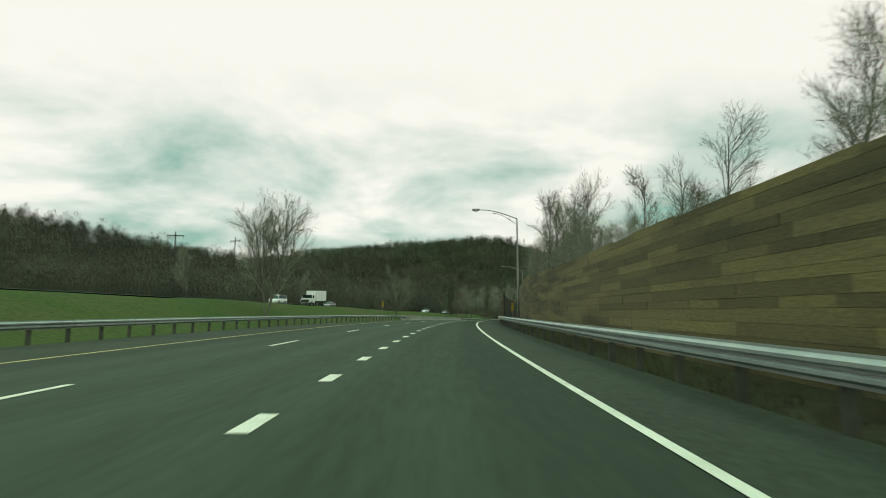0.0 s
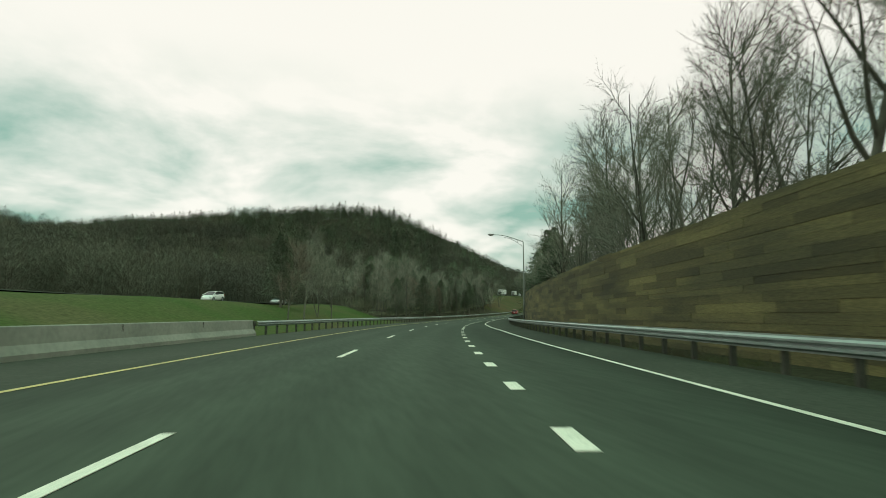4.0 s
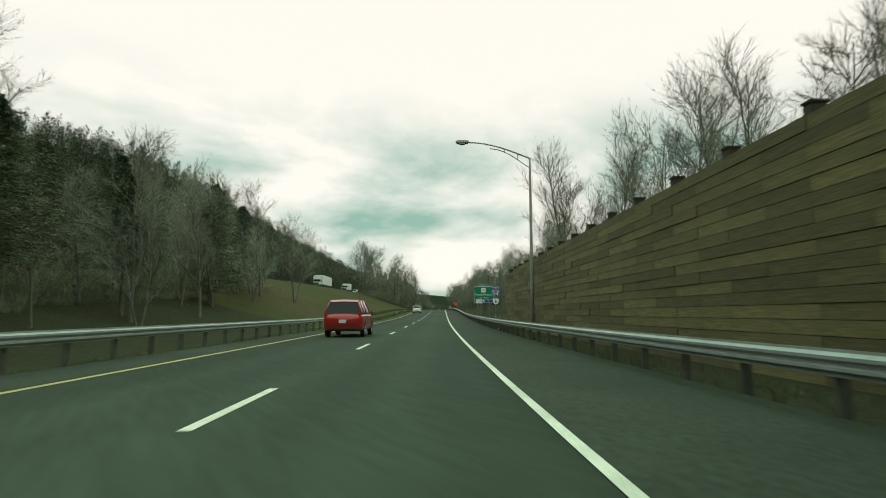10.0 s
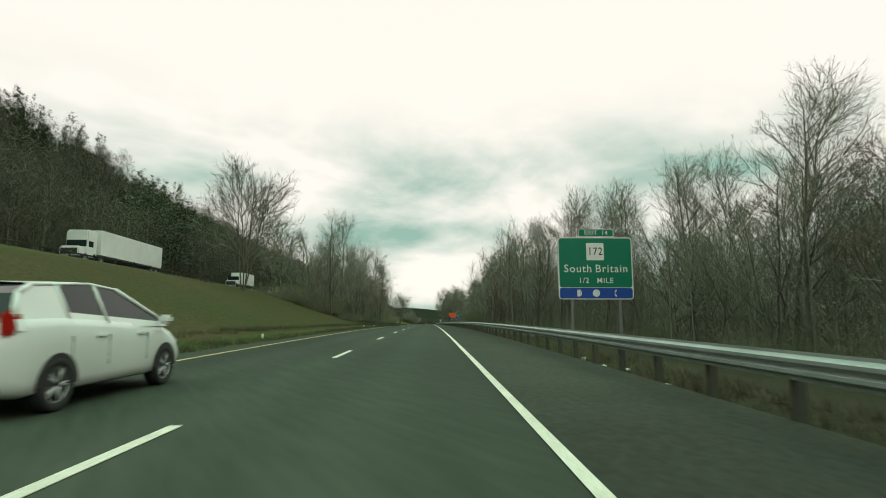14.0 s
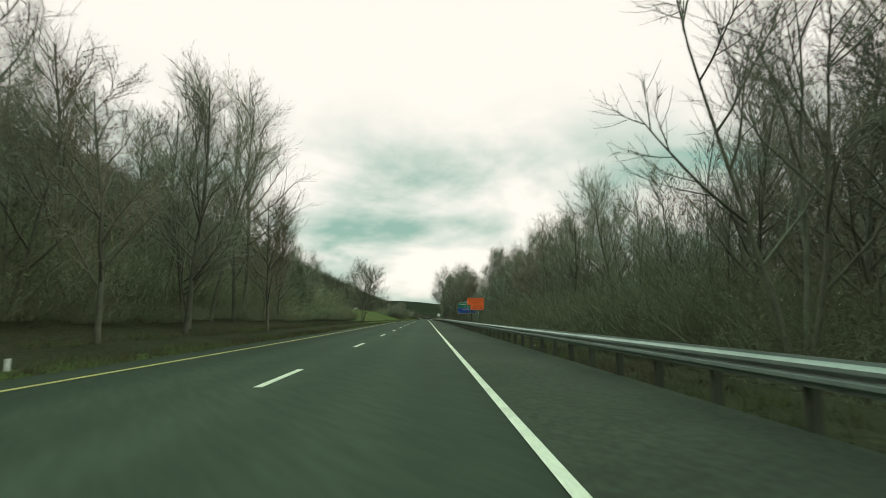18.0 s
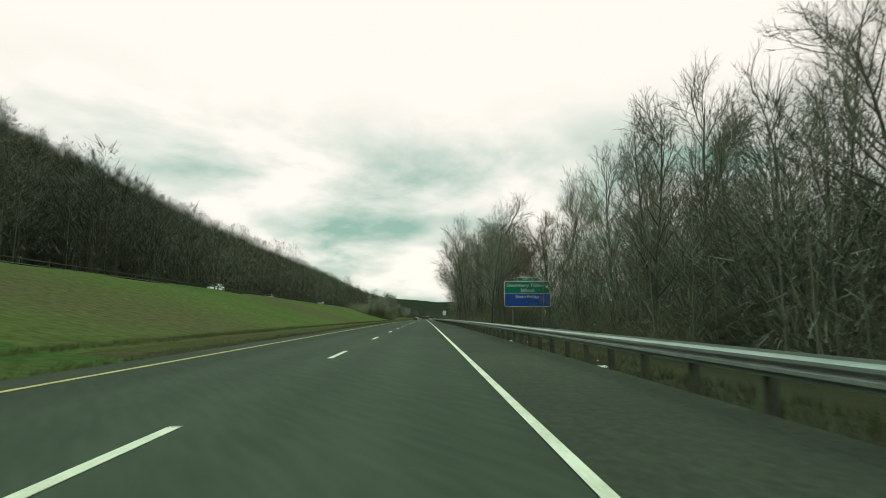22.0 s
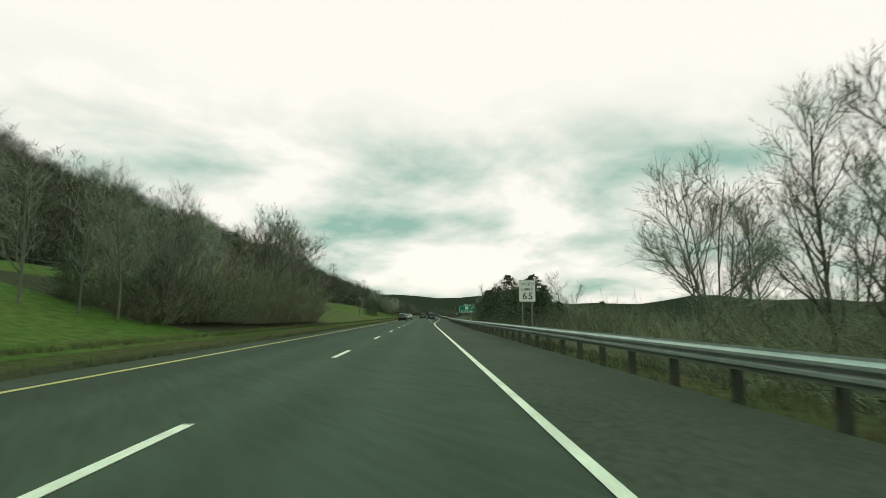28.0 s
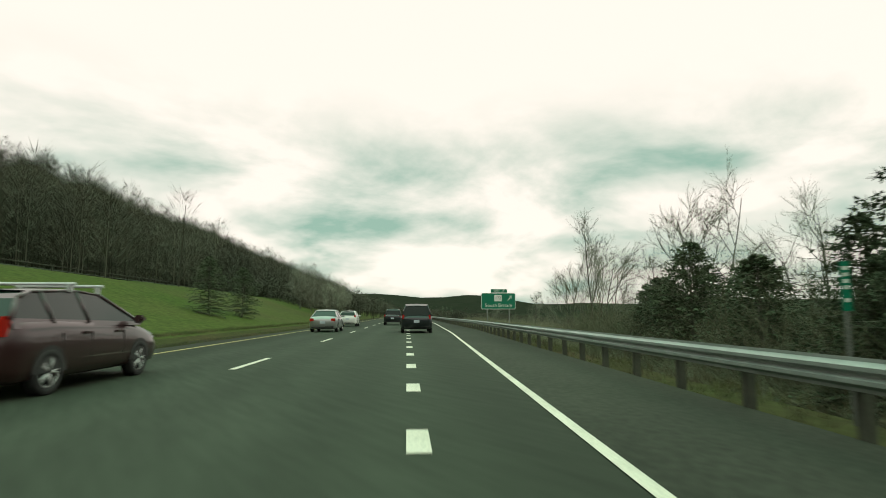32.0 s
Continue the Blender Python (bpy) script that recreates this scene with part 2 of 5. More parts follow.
# ---- plan: offsets from the middle lane's centre ----
LANE = 3.66
EDGE = tab([(-200, 5.6), (0, 5.6), (60, 5.1), (120, 4.8), (170, 4.6), (200, 3.7), (235, 3.2), (270, 2.3), (300, 1.75), (330, 1.75), (860, 1.80),
            (885, 2.0), (915, 3.2), (950, 4.6), (990, 5.5), (1400, 5.5)])
RAIL = tab([(-200, 7.3), (70, 7.3), (137, 7.2), (210, 6.8), (280, 5.5), (345, 4.6), (850, 4.6), (915, 5.7), (960, 7.3), (1400, 8.5)])
WALL = tab([(-200, 10.0), (70, 10.0), (137, 9.9), (210, 9.4), (280, 8.1), (366, 7.25)])
WALLTOP = tab([(-200, 3.4), (13, 3.55), (40, 3.85), (60, 4.5), (186, 4.3), (208, 4.55), (240, 4.8), (290, 4.85), (366, 4.75)])
LEFTRAIL = tab([(-200, -10.2), (104, -10.2), (162, -9.6), (250, -8.4), (364, -7.4), (1400, -7.4)])


def smooth(x, a, b):
    u = min(max((x - a) / (b - a), 0.0), 1.0)
    return u * u * (3 - 2 * u)


AXIS = heading(600)
AX, AY = RX[int((400 + 400) / STEP)], RY[int((400 + 400) / STEP)]


CREST = tab([(-500, 33), (100, 38), (300, 32), (420, 37), (500, 54), (600, 72), (690, 74), (1000, 66), (3000, 50)])
FOOT = tab([(-500, 60), (300, 60), (430, 47), (600, 44), (690, 50), (3000, 50)])
RUN = tab([(-500, 150), (300, 150), (430, 120), (600, 115), (690, 150), (3000, 160)])


def hill(p):
    """Height of the wooded hillside, by the distance left of the straight's axis."""
    dx, dy = p.x - AX, p.y - AY
    w, u = -(dx * math.cos(AXIS) - dy * math.sin(AXIS)), dx * math.sin(AXIS) + dy * math.cos(AXIS) + 400
    crest, foot, run = CREST(u), FOOT(u), RUN(u)
    lin = min(max((w - foot) / run, 0), 1)
    return crest * (0.75 * lin + 0.25 * smooth(lin, 0, 1)) + 3 * math.sin(u / 61.0) * lin


def ground(s, d):
    """Height of the ground over the road's level."""
    b = smooth(s, 335, 400)
    tall = 7.2 - 1.35 * smooth(s, 560, 650)
    if d < 0:
        a = -d
        e = -LEFTRAIL(s)
        low = -0.25 + 3.2 * smooth(a, 18, 33) - 0.5 * smooth(a, e, e + 4) * (1 - smooth(a, 14, 24))
        bank = -0.25 + tall * smooth(a, 6.5, 36)
        z = low * (1 - b) + bank * b
        return z + hill(at(s, d))
    r = RAIL(s) + 1.0
    behind = -0.2 + 3.0 * smooth(d, WALL(s) + 0.6, WALL(s) + 9) + 3.5 * smooth(d, WALL(s) + 8, WALL(s) + 45)
    woods = -0.25 - 0.9 * smooth(d, r, r + 8) - 1.0 * smooth(d, r + 8, 45)
    field = -0.25 - 1.4 * smooth(d, r, r + 6) - 5.0 * smooth(d, r + 6, 60) - 6 * smooth(d, 60, 300)
    k = smooth(s, 366, 380)
    f = smooth(s, 790, 840)
    return (behind * (1 - k) + woods * k) * (1 - f) + field * f


# ---- ground sheet ----
COLS = [-420, -340, -280, -240, -200, -165, -135, -110, -90, -75, -64, -56, -50, -46, -43, -34, -30, -26, -22, -19, -16, -13.5, -11.5, -10, -8.8, -7.6,
        -6.5, -3, 0, 3, 5, 6, 7, 8, 9.2, 10.5, 12, 14, 17, 21, 27, 36, 50, 75, 120, 190, 300, 420]
ROWS_S = [-300, -240, -200] + list(range(-160, 1200, 8)) + [1210, 1230, 1260, 1300, 1360, 1440, 1540, 1680, 1850, 2050, 2300, 2600, 2950]


def ground_sheet():
    verts, faces, n = [], [], len(COLS)
    for s in ROWS_S:
        for d in COLS:
            z = ground(s, d)
            if d < -11 or d > 11:
                z += 0.35 * noise.noise(Vector((s * 0.07, d * 0.11, 0.3))) * min(1, (abs(d) - 10) / 8)
            verts.append(at(s, d, z))
    for i in range(len(ROWS_S) - 1):
        for k in range(n - 1):
            a = i * n + k
            faces.append((a, a + 1, a + n + 1, a + n))
    me = mesh_from("ground", verts, faces, GRASS, True)
    me.materials.append(LITTER)
    me.materials.append(BANKGRASS)
    me.materials.append(MEADOW)
    idx = []
    for i in range(len(ROWS_S) - 1):
        s = ROWS_S[i]
        for k in range(n - 1):
            d = COLS[k]
            woods = (d < -50) or (366 < s < 800 and d > 3.5) or (s <= 366 and d > 3.5) or (520 < s < 628 and d < -9) or (244 < s <= 366 and d < -12) or (828 < s < 866 and -28 < d < -12)
            idx.append(1 if woods else 2 if (365 < s < 526 and -34 < d < -10) else 2 if (s >= 800 and d > 3.5) else (1 if d > -9 else 2 if d > -10.5 else 3) if (s > 640 and d < 0) else 0)
    me.polygons.foreach_set("material_index", idx)
    tagged(new("ground", me), "grass verges, banks and leaf-strewn woodland floor", "ground", kind="structure")


ground_sheet()
fverts, ffaces = [], []
RR = [0, 400, 900, 1300, 1600, 2000, 2600, 3400, 4800]
for r in RR:
    for k in range(180):
        a = k * math.tau / 180
        rise = smooth(r, 1250, 1900) * (72 + 26 * math.sin(3 * a + 1) + 14 * math.sin(7 * a) + 9 * math.sin(19 * a + 2) + 6 * math.sin(41 * a)) - 16
        fverts.append((AX + 200 * math.sin(AXIS) + r * math.sin(a), AY + 200 * math.cos(AXIS) + r * math.cos(a), RZ[-1] + rise))
for i in range(len(RR) - 1):
    for k in range(180):
        ffaces.append((i * 180 + k, i * 180 + (k + 1) % 180, (i + 1) * 180 + (k + 1) % 180, (i + 1) * 180 + k))
FARWOOD = material("far_woods", (0.030, 0.033, 0.024), (0.022, 0.027, 0.018), 0.03, 1.0, fine=0.35, world_space=True, spec=0.0)
tagged(new("ground_far", mesh_from("ground_far", fverts, ffaces, FARWOOD, True)), "distant low wooded ridges on the horizon", "ground", kind="structure")

# ---- carriageway ----
SS = list(np.arange(-160, 1300, 4.0)) + [1340, 1400, 1500, 1700]
ribbon("road", SS, [lambda s: (-5.75, -0.3), lambda s: (-5.75, 0), lambda s: (-1.83, 0.0), lambda s: (1.0, 0.0), lambda s: (EDGE(s), 0.0), lambda s: (EDGE(s), -0.3)],
       ASPHALT, label="dark worn asphalt carriageway of the motorway", category="road")
ribbon("shoulder", SS, [lambda s: (EDGE(s), -0.004), lambda s: (RAIL(s) + 0.1, -0.05), lambda s: (RAIL(s) + 0.35, -0.3)], SHOULDER,
       label="greyer asphalt hard shoulder beside the guard rail", category="road")
ribbon("shoulder_left", SS, [lambda s: (LEFTRAIL(s) + 0.1 if s < 366 else -6.9, -0.3), lambda s: (LEFTRAIL(s) + 0.3 if s < 366 else -6.8, -0.03), lambda s: (-5.75, -0.004)], SHOULDER,
       label="narrow asphalt inner shoulder beside the median", category="road")
OPP = list(np.arange(-160, 1300, 6.0))
ribbon("opposite_road", OPP, [lambda s: (-45, ground(s, -45) + 0.05), lambda s: (-44.5, max(ground(s, -45), ground(s, -34)) + 0.12), lambda s: (-34.5, max(ground(s, -45), ground(s, -34)) + 0.12), lambda s: (-34, ground(s, -34) + 0.05)],
       SHOULDER, label="asphalt carriageway for the other direction on the bank", category="road")
ribbon("edge_line", SS, [lambda s: (EDGE(s) - 0.062, 0.008), lambda s: (EDGE(s) + 0.062, 0.008)], PAINT_W, label="solid white edge line", category="road marking")
ribbon("median_line", SS, [lambda s: (-5.57, 0.008), lambda s: (-5.42, 0.008)], PAINT_Y, label="solid yellow line along the inner edge", category="road marking")


def dash_mesh(length, width):
    bm = bmesh.new()
    box(bm, -width / 2, width / 2, 0, length, 0.0, 0.006)
    for v in bm.verts:
        v.co.x += 0.006 * noise.noise(v.co * 9)
    return bm_mesh("dash", bm, PAINT_W)


lane_line = thing("lane_line", Matrix(), "broken white lane line, long dashes", "road marking", kind="structure")
DASH = dash_mesh(3.05, 0.13)
for k in range(-6, 86):
    s = 11.46 + 12.192 * k
    child("dash", DASH, lane_line, stand(s, -LANE / 2, 0.004))
dotted_line = thing("dotted_line", Matrix(), "dotted white line beside the extra lane, short wide dashes", "road marking", kind="structure")
DOT = dash_mesh(0.92, 0.21)
for s in list(np.arange(-40, 262, 3.66)) + list(np.arange(893, 1080, 3.66)):
    child("dash", DOT, dotted_line, stand(s, LANE / 2, 0.004))

# ---- guard rails ----
def rail_panel_mesh():
    prof = [(0.0, 0.0), (0.0, 0.035), (-0.08, 0.075), (-0.08, 0.115), (-0.015, 0.145), (-0.015, 0.165), (-0.08, 0.195), (-0.08, 0.235), (0.0, 0.275), (0.0, 0.31)]
    verts, faces = [], []
    for y in (0.0, 3.83):
        for x, z in prof:
            verts.append((x, y, z))
        for x, z in prof[::-1]:
            verts.append((x + 0.006, y, z))
    n = 2 * len(prof)
    for k in range(n):
        faces.append((k, (k + 1) % n, n + (k + 1) % n, n + k))
    return mesh_from("rail_panel", verts, faces, STEEL)


def rail_post_mesh():
    bm = bmesh.new()
    box(bm, 0.10, 0.22, -0.06, 0.06, -0.75, 0.60, 0.008)
    box(bm, 0.008, 0.10, -0.05, 0.05, 0.33, 0.60, 0.008)
    return bm_mesh("rail_post", bm, POST)


RAIL_PANEL, RAIL_POST = rail_panel_mesh(), rail_post_mesh()


def guard_rail(spans, offset, near, label, turn=0.0, lift=0.10):
    rail = thing("guard_rail", Matrix(), label, "guard rail", kind="structure")
    rest_v, rest_f = [], []
    pv = [v.co.copy() for v in RAIL_POST.vertices]
    pf = [tuple(p.vertices) for p in RAIL_POST.polygons]
    for s0, s1 in spans:
        for s in np.arange(s0, s1, 3.81):
            a, b = at(s, offset(s)), at(s + 3.81, offset(s + 3.81))
            if turn:
                a, b = b, a
            w = b - a
            m = Matrix.Translation(a + Vector((0, 0, 0.31 + lift))) @ w.to_track_quat("Y", "Z").to_matrix().to_4x4()
            child("rail_panel", RAIL_PANEL, rail, m)
            for q in (0.0, 1.905):
                pm = stand(s + q, offset(s + q), lift, turn + random.uniform(-3, 3), False)
                if near[0] < s < near[1]:
                    child("rail_post", RAIL_POST, rail, pm)
                else:
                    k = len(rest_v)
                    rest_v += [pm @ v for v in pv]
                    rest_f += [tuple(k + i for i in f) for f in pf]
    if rest_v:
        ob = child("rail_posts", mesh_from("rail_posts", rest_v, rest_f, POST), rail)
        tagged(ob, kind="stuff")
    return rail


guard_rail([(-80, 80), (128.5, 1080)], RAIL, (330, 615), "galvanised W-beam guard rail on dark posts along the shoulder")
guard_rail([(-80, 103), (162, 360)], LEFTRAIL, (-90, 400), "galvanised W-beam guard rail on posts along the median", 180.0, 0.14)
# rail at the head of the far bank
bank = thing("bank_rail", Matrix(), "thin weathered guard rail on the head of the bank", "guard rail", kind="structure")
BANK_BEAM = rail_panel_mesh()
BANK_BEAM.materials[0] = POST
for s in np.arange(385, 1000, 7.62):
    a, b = at(s, -33.4, ground(s, -33.4) + 0.42), at(s + 7.62, -33.4, ground(s + 7.62, -33.4) + 0.42)
    m = Matrix.Translation(b) @ (a - b).to_track_quat("Y", "Z").to_matrix().to_4x4() @ Matrix.Diagonal((1, 2, 0.4, 1))
    child("rail_panel", BANK_BEAM, bank, m)
    for q in (0, 3.81):
        child("rail_post", RAIL_POST, bank, stand(s + q, -33.4, ground(s + q, -33.4) + 0.1, 180, False))

# ---- noise walls ----
def plank_geometry(s, d0, length, z, tall, proud):
    """Corners of one plank: face towards the road."""
    out = []
    for ss in (s + 0.004, s + length - 0.004):
        for dd in (d0(ss) - proud, d0(ss) + 0.05):
            for zz in (z + 0.003, z + tall - 0.003):
                out.append(at(ss, dd, zz))
    return out


PF = [(0, 1, 5, 4), (2, 6, 7, 3), (1, 3, 7, 5), (0, 4, 6, 2), (0, 2, 3, 1), (4, 5, 7, 6)]
PL = 0.30


def noise_wall(name, s0, s1, offset, top, foot, label, single=(0, 0), caps=(0, 0), posts=False, BAY=3.0):
    wall = thing(name, Matrix(), label, "noise wall", kind="structure")
    ss = np.arange(s0, s1 + 0.01, BAY)
    v, f = [], []
    for i, s in enumerate(ss):
        for dd, zz in ((0.05, foot - 0.5), (0.05, top(s) - 0.05), (0.22, top(s) - 0.05), (0.22, foot - 0.5)):
            v.append(at(s, offset(s) + dd, zz))
        if i:
            a = 4 * (i - 1)
            f += [(a, a + 1, a + 5, a + 4), (a + 1, a + 2, a + 6, a + 5), (a + 2, a + 3, a + 7, a + 6)]
    f += [(0, 3, 2, 1), tuple(len(v) - 4 + k for k in (0, 1, 2, 3))]
    child("backing", mesh_from("backing", v, f, WALLBACK), wall)
    jv, jf = [], []
    shared = {}
    if not posts:
        z = foot
        while z < max(top(s) for s in ss) - 0.1:
            tall = random.choice([0.22, 0.3, 0.3, 0.3])
            a = s0
            while a < s1 - 0.05:
                if single[0] - 0.01 <= a < single[1]:
                    a = single[1]
                b = min(a + random.choice([1.6, 2.4, 3.0, 3.6, 4.8]), s1)
                if a < single[0] < b + 0.6:
                    b = single[0]
                high = top((a + b) / 2)
                if z < high - 0.1:
                    k = len(jv)
                    jv += plank_geometry(a, offset, b - a, z, min(tall, high - z + random.uniform(-0.04, 0.08)), random.choice([0.0, 0.004, 0.008, 0.014]))
                    jf += [tuple(k + q for q in face) for face in PF]
                a = b
            z += tall
    for s in ss[:-1]:
        if not posts and not single[0] <= s < single[1]:
            continue
        rows = int(round((top(s + BAY / 2) - foot) / PL))
        for r in range(rows):
            proud = random.choice([0.0, 0.0, 0.008, 0.015, 0.03])
            tall = PL
            if r == rows - 1:
                tall = PL + random.uniform(-0.06, 0.08)
            if single[0] <= s < single[1]:
                key = (round(proud, 3), r == rows - 1)
                if key not in shared:
                    bm = bmesh.new()
                    box(bm, -proud, 0.05, 0.005, BAY - 0.005, 0.005, PL - 0.005, 0.003)
                    shared[key] = bm_mesh("plank", bm, PLANK)
                e0, e1 = s + (BAY / 2 if r % 2 else 0), s + BAY + (BAY / 2 if r % 2 else 0)
                runs = [(e0, min(e1, single[1]))] + ([(s, e0)] if s < single[0] + 0.1 and r % 2 else [])
                for e0, e1 in runs:
                    a, b = at(e0, offset(e0), foot + r * PL), at(e1, offset(e1), foot + r * PL)
                    child("plank", shared[key], wall, Matrix.Translation(a) @ (b - a).to_track_quat("Y", "Z").to_matrix().to_4x4() @ Matrix.Diagonal((1, (e1 - e0) / BAY, 1, 1)))
            else:
                k = len(jv)
                jv += plank_geometry(s, offset, BAY, foot + r * PL, tall, proud + 0.012 * math.sin(s))
                jf += [tuple(k + q for q in face) for face in PF]
    if jv:
        tagged(child("planks", mesh_from("planks", jv, jf, PLANK_J), wall), kind="stuff")
    if caps[1] > caps[0]:
        bm = bmesh.new()
        box(bm, 0.02, 0.34, -0.14, 0.14, -0.6, 0.30, 0.02)
        box(bm, -0.01, 0.37, -0.17, 0.17, 0.30, 0.37, 0.02)
        cap = bm_mesh("post_top", bm, WALLBACK)
        for s in np.arange(caps[0], caps[1], BAY):
            child("post_top", cap, wall, stand(s, offset(s), top(s), 0, False))
    if posts:
        bm = bmesh.new()
        box(bm, -0.07, 0.06, -0.04, 0.04, foot - 0.02, top(s0) + 0.05, 0.008)
        pm = bm_mesh("steel_post", bm, RUSTY)
        for s in ss:
            child("steel_post", pm, wall, stand(s, offset(s), top(s) - top(s0), 0, False), "brown steel upright between plank bays")
    return wall


noise_wall("wall_1", -61, 86, WALL, WALLTOP, -0.2, "brown stacked-plank noise wall behind the rail")
BRIDGE_D = tab([(0, 7.85), (200, 7.85)])
noise_wall("wall_2", 81, 127.36, BRIDGE_D, tab([(81, 3.6), (110, 3.8), (128, 4.1)]), 0.7, "plank noise wall in steel-post bays on the bridge parapet", posts=True, BAY=2.44)
noise_wall("wall_3", 126, 366, WALL, WALLTOP, -0.2, "long brown stacked-plank noise wall with stub posts on top", single=(306, 360.0), caps=(243, 364))


def parapet(name, s0, s1, d, tall, side):
    ss = np.arange(s0, s1 + 0.01, 3.0)
    prof = [(0.0, -0.4), (0.0, 0.08), (0.14, 0.32), (0.2, tall - 0.02), (0.22, tall), (0.48, tall), (0.5, tall - 0.02), (0.5, -0.4)]
    v, f = [], []
    n = len(prof)
    for i, s in enumerate(ss):
        for x, z in prof:
            v.append(at(s, d(s) + side * x, z))
        if i:
            a = n * (i - 1)
            f += [(a + k, a + k + 1, a + n + k + 1, a + n + k) for k in range(n - 1)]
    f += [tuple(range(n)), tuple(len(v) - 1 - k for k in range(n))]
    ob = thing(name, Matrix(), "pale weathered concrete bridge parapet", "parapet", kind="structure")
    child("parapet_body", mesh_from("parapet_body", v, f, CONCRETE), ob)
    bm = bmesh.new()
    box(bm, -0.006, 0.02, -0.012, 0.012, 0.33, tall - 0.03)
    j = bm_mesh("joint", bm, WALLBACK)
    for s in np.arange(s0 + 6, s1 - 3, 6.0):
        child("joint", j, ob, stand(s, d(s) + side * 0.17, 0, 0 if side > 0 else 180, False))


parapet("parapet_right", 80, 128, tab([(0, 7.38), (500, 7.38)]), 0.72, 1)
parapet("parapet_left", 102, 162, LEFTRAIL, 0.80, -1)
# bridge deck joints
for s in (80, 128.0):
    ribbon("deck_joint", [s, s + 0.35], [lambda q: (-9.2, 0.004), lambda q: (-1.8, 0.006), lambda q: (4.4, 0.006), lambda q: (7.2, -0.03)], SHOULDER, label="asphalt bridge joint across the lanes", category="road")

# ---- trees ----
BARK = material("bark", (0.130, 0.131, 0.098), (0.086, 0.088, 0.066), 2.5, 0.95, bump=0.6, fine=0.3, spread=0.25)
TWIG = material("twigs", (0.235, 0.240, 0.185), (0.178, 0.182, 0.140), 0.5, 0.95, spread=0.25)
TWIG_RED = material("budding_twigs", (0.22, 0.178, 0.138), (0.16, 0.138, 0.10), 0.6, 0.95, spread=0.2)
NEEDLE = material("needles", (0.088, 0.114, 0.060), (0.060, 0.085, 0.044), 0.8, 0.9, fine=0.3, spread=0.3)
BRUSH = material("brush", (0.205, 0.207, 0.134), (0.152, 0.156, 0.100), 0.6, 0.95, spread=0.25, third=(0.115, 0.13, 0.07))


def tri_tube(V, F, pts, r0, r1, sides=3):
    n = len(pts)
    base = len(V)
    for i, p in enumerate(pts):
        w = (pts[min(i + 1, n - 1)] - pts[max(i - 1, 0)]).normalized()
        u = w.orthogonal().normalized()
        v = w.cross(u)
        r = r0 + (r1 - r0) * i / (n - 1)
        for k in range(sides):
            q = k * math.tau / sides
            V.append(p + (u * math.cos(q) + v * math.sin(q)) * r)
    for i in range(n - 1):
        for k in range(sides):
            a, b = base + i * sides + k, base + i * sides + (k + 1) % sides
            F.append((a, b, b + sides, a + sides))


def bough(rng, p, w, length, segs, droop, wob):
    pts, w = [p.copy()], w.normalized()
    for i in range(segs):
        w = (w + Vector((rng.uniform(-wob, wob), rng.uniform(-wob, wob), droop + rng.uniform(-wob, wob) * 0.5))).normalized()
        pts.append(pts[-1] + w * (length / segs))
    return pts


def on(pts, u):
    k = u * (len(pts) - 1)
    i = min(int(k), len(pts) - 2)
    return pts[i].lerp(pts[i + 1], k - i), (pts[i + 1] - pts[i]).normalized()


def aside(rng, w, angle):
    u = w.orthogonal().normalized()
    u.rotate(Matrix.Rotation(rng.uniform(0, math.tau), 3, w).to_quaternion())
    return (w * math.cos(angle) + u * math.sin(angle)).normalized()


